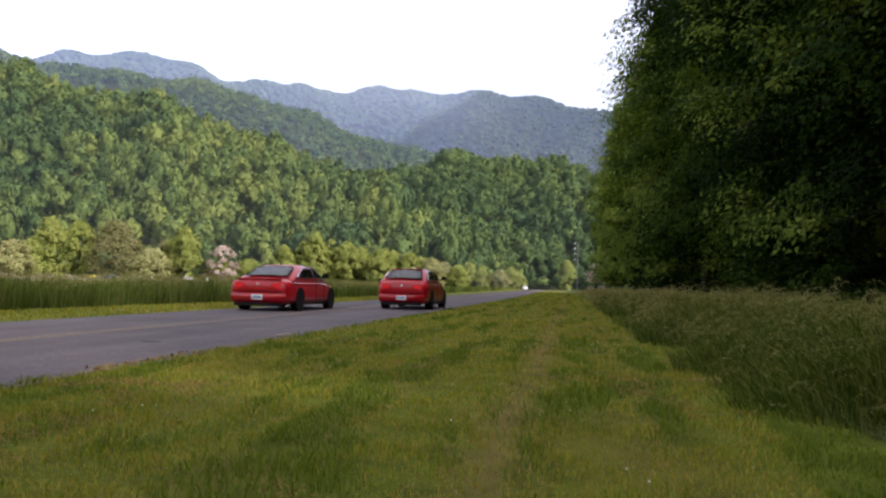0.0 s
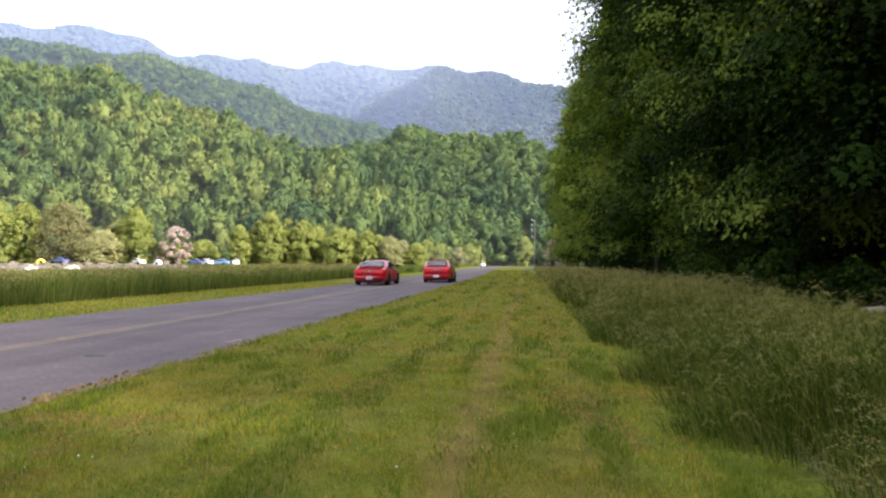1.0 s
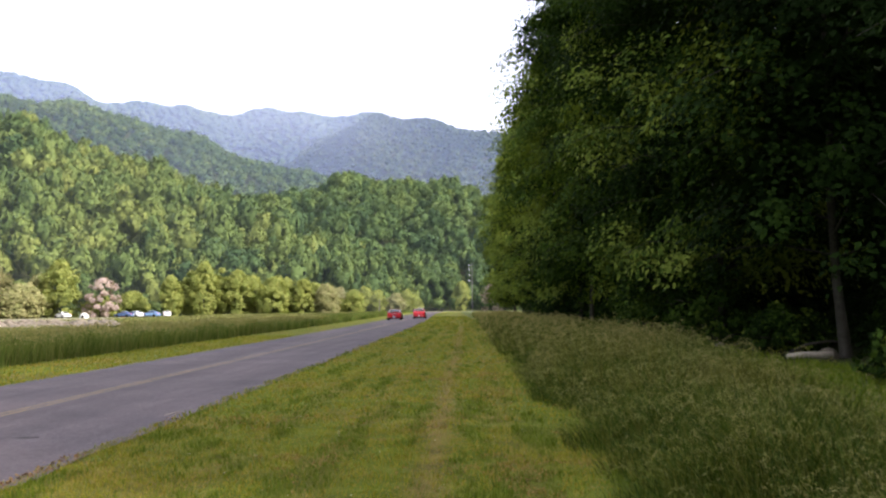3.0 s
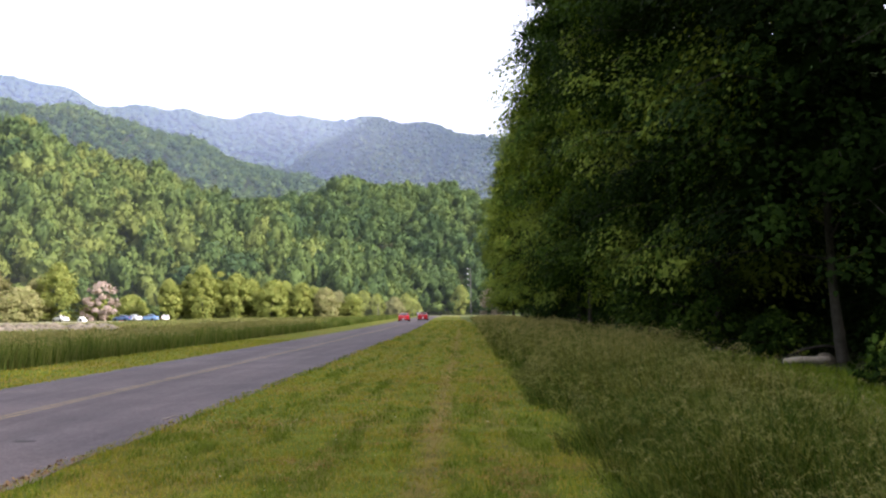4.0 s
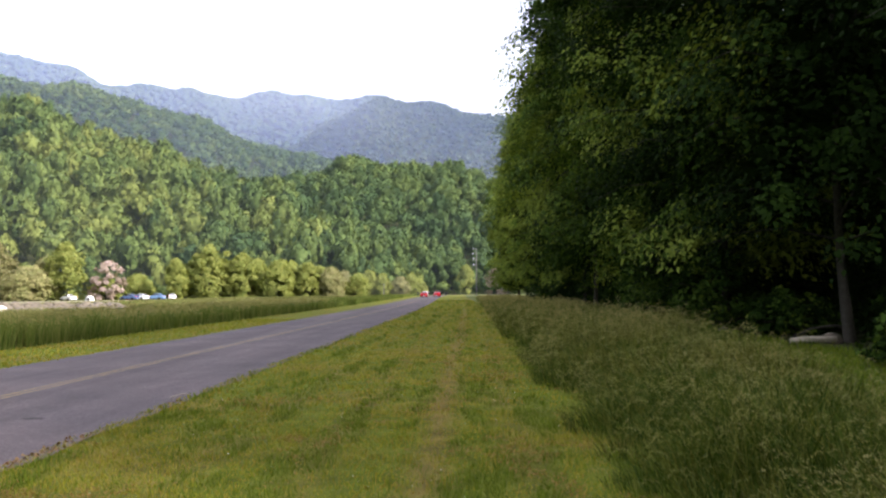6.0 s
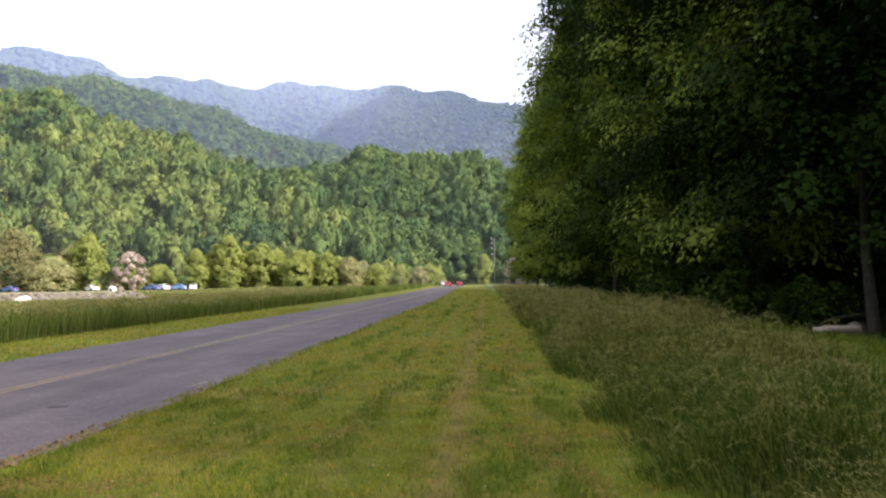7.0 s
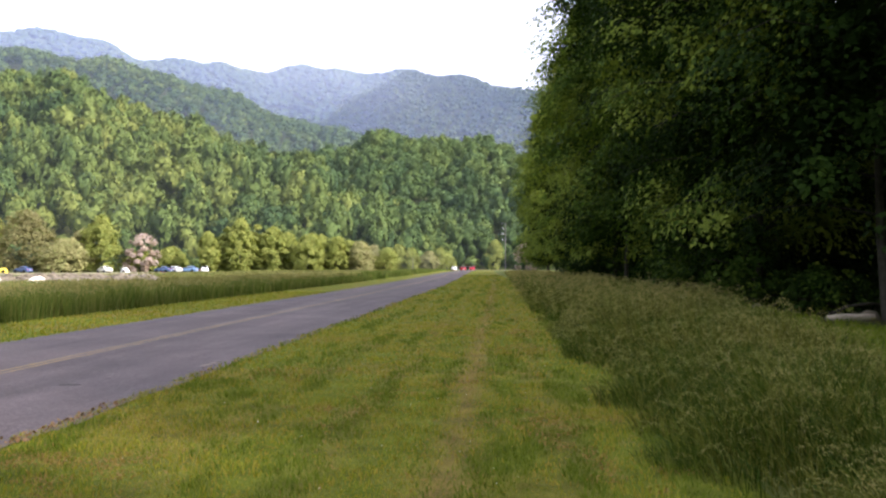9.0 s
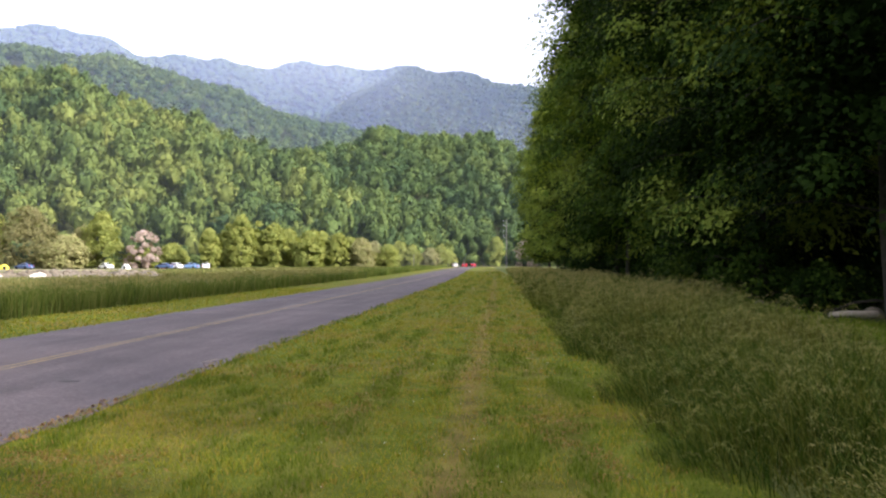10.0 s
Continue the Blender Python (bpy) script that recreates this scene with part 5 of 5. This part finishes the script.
bm = bmesh.new()
v, f = tube([(0, 0, -0.3), (0, 0, 7.5), (0.05, 0, 15.0)], [0.15, 0.13, 0.09], 12)
pole = new("utility_pole", mesh_np("utility_pole", [tuple(q) for q in v], f, M_POLE, True))
pole.matrix_basis = pose(2.0, 232, 0)
tagged(pole, "tall grey wooden utility pole with side insulators", "utility pole")
bm.free()
for z in (14.6, 13.0, 11.4, 9.6):
    bm = bmesh.new()
    box(bm, -0.95, 0.12, -0.05, 0.05, z - 0.06, z + 0.06)
    arm = part("crossarm", bm, M_POLE, pole)
    bm = bmesh.new()
    for k in range(3):
        bmesh.ops.create_cone(bm, cap_ends=True, segments=10, radius1=0.12, radius2=0.08, depth=0.12, matrix=pose(-0.85, 0, z + 0.12 + k * 0.13))
    part("insulator", bm, M_PLATE, arm, "pale insulator")

rng = np.random.default_rng(77)
V, F, base = [], [], 0
shapes = [lumpy(np.random.default_rng(900 + k), 1, 0.35) for k in range(6)]
for i in range(750):
    az = rng.uniform(-47, -25.5)
    r = rng.uniform(72, 78)
    sv, sf = shapes[i % 6]
    s = rng.uniform(0.18, 0.55)
    V.append(sv * np.array([s * 1.3, s, s * 0.75]) + np.array(polar(az, r, 0.10 + 0.72 * (1 - abs(r - 75.5) / 3.6) * rng.uniform(0.3, 1))))
    F.append(sf + base)
    base += len(sv)
tagged(new("riprap", mesh_np("riprap", np.concatenate(V), np.concatenate(F), M_STONE)), "low bank of loose grey stones beyond the field", "rocks", kind="stuff")
rock("boulder", polar(-33.2, 71.5, 0.1), (0.75, 0.5, 0.40), M_PALE_ROCK, "large pale boulder on the stone bank", 21, "boulder")
rock("boulder", polar(-35.6, 72.0, 0.1), (0.65, 0.45, 0.36), M_PALE_ROCK, "large pale boulder on the stone bank", 22, "boulder")
tagged(new("camp_ground", mesh_np("camp_ground", [polar(a, r, 0.05) for r in (150, 198) for a in (-48, -40, -32, -24, -17)], [(k, k + 1, k + 6, k + 5) for k in range(4)], M_GRAVEL)),
       "pale gravel parking ground of the camp", "gravel", kind="structure")


def tent(at, colour, rz, label):
    mat = mottled("tent cloth " + label.split()[0], colour, tuple(c * 0.8 for c in colour), 4)
    bm = bmesh.new()
    bmesh.ops.create_uvsphere(bm, u_segments=20, v_segments=12, radius=1)
    bmesh.ops.delete(bm, geom=[q for q in bm.verts if q.co.z < -0.05], context="VERTS")
    for q in bm.verts:
        k = 0.8 + 0.08 * math.cos(6 * math.atan2(q.co.y, q.co.x))
        q.co = Vector((q.co.x * 1.2 * k, q.co.y * 1.1 * k, max(0, q.co.z) * 1.15))
    root = new("tent")
    root.matrix_basis = pose(*at, 0, 0, rz)
    part("canopy", bm, mat, root, "", True)
    bm = bmesh.new()
    box(bm, -0.3, 0.3, -1.20, -1.02, 0.04, 0.72, 0.05)
    part("entrance", bm, M_BLACK, root)
    return tagged(root, label, "tent", group="camp tents")


tent(polar(-35.1, 192, 0.05), (0.75, 0.62, 0.08), 40, "yellow dome tent pitched at the camp")
tent(polar(-27.6, 195, 0.05), (0.75, 0.77, 0.80), 10, "white dome tent pitched at the camp")
tent(polar(-25.0, 195, 0.05), (0.65, 0.10, 0.05), 60, "orange red dome tent pitched at the camp")

# dark posts where the road ends
for px, py in ((-16.9, 240.0), (-8.6, 263.5)):
    v, f = tube([(0, 0, -0.2), (0, 0, 1.2), (0, 0, 1.45)], [0.22, 0.20, 0.06], 10)
    o = new("bollard", mesh_np("bollard", [tuple(q) for q in v], f, M_BLACK, True))
    o.matrix_basis = pose(px, py, 0)
    tagged(o, "thick dark wooden post by the road end", "post", group="posts at the road end")

v, f = tube([(0, 0, -0.2), (0, 0, 2.0), (0, 0, 3.9)], [0.09, 0.08, 0.06], 8)
o = new("field_post", mesh_np("field_post", [tuple(q) for q in v], f, M_POLE, True))
o.matrix_basis = pose(-23.4, 200, 0)
tagged(o, "slim grey wooden post standing in the field", "post")


def parked(at, rz, colour, word, hatch):
    paint = material(word + " car paint", colour, 0.3, 0.1)[0]
    ob, _ = car("parked_car", word + " car parked on pale gravel", 4.5, 1.8, 1.5, 0.98, 1.0, 0.5 if not hatch else 0.16, 1.4 if not hatch else 0.9, 2.4, 3.4, 0.98, hatch, paint, "parked cars")
    ob.matrix_basis = pose(*at, 0, 0, rz)


parked(polar(-33.5, 193, 0.055), 75, (0.06, 0.10, 0.24), "blue", True)
parked(polar(-28.6, 193, 0.055), 60, (0.75, 0.76, 0.78), "white", False)
parked(polar(-24.5, 193, 0.055), 80, (0.05, 0.09, 0.2), "dark blue", False)
parked(polar(-23.9, 193, 0.055), 70, (0.70, 0.72, 0.74), "silver white", True)
parked(polar(-22.7, 193, 0.055), 85, (0.12, 0.22, 0.4), "bright blue", True)
parked(polar(-22.2, 193, 0.055), 20, (0.78, 0.78, 0.80), "plain white", True)
parked((-15.2, 252.0, 0.0), 8, (0.72, 0.73, 0.76), "pale silver", True)


def motions():
    drive(car_a, -8.75, CAR_A)
    drive(car_b, -5.80, CAR_B)


motions()
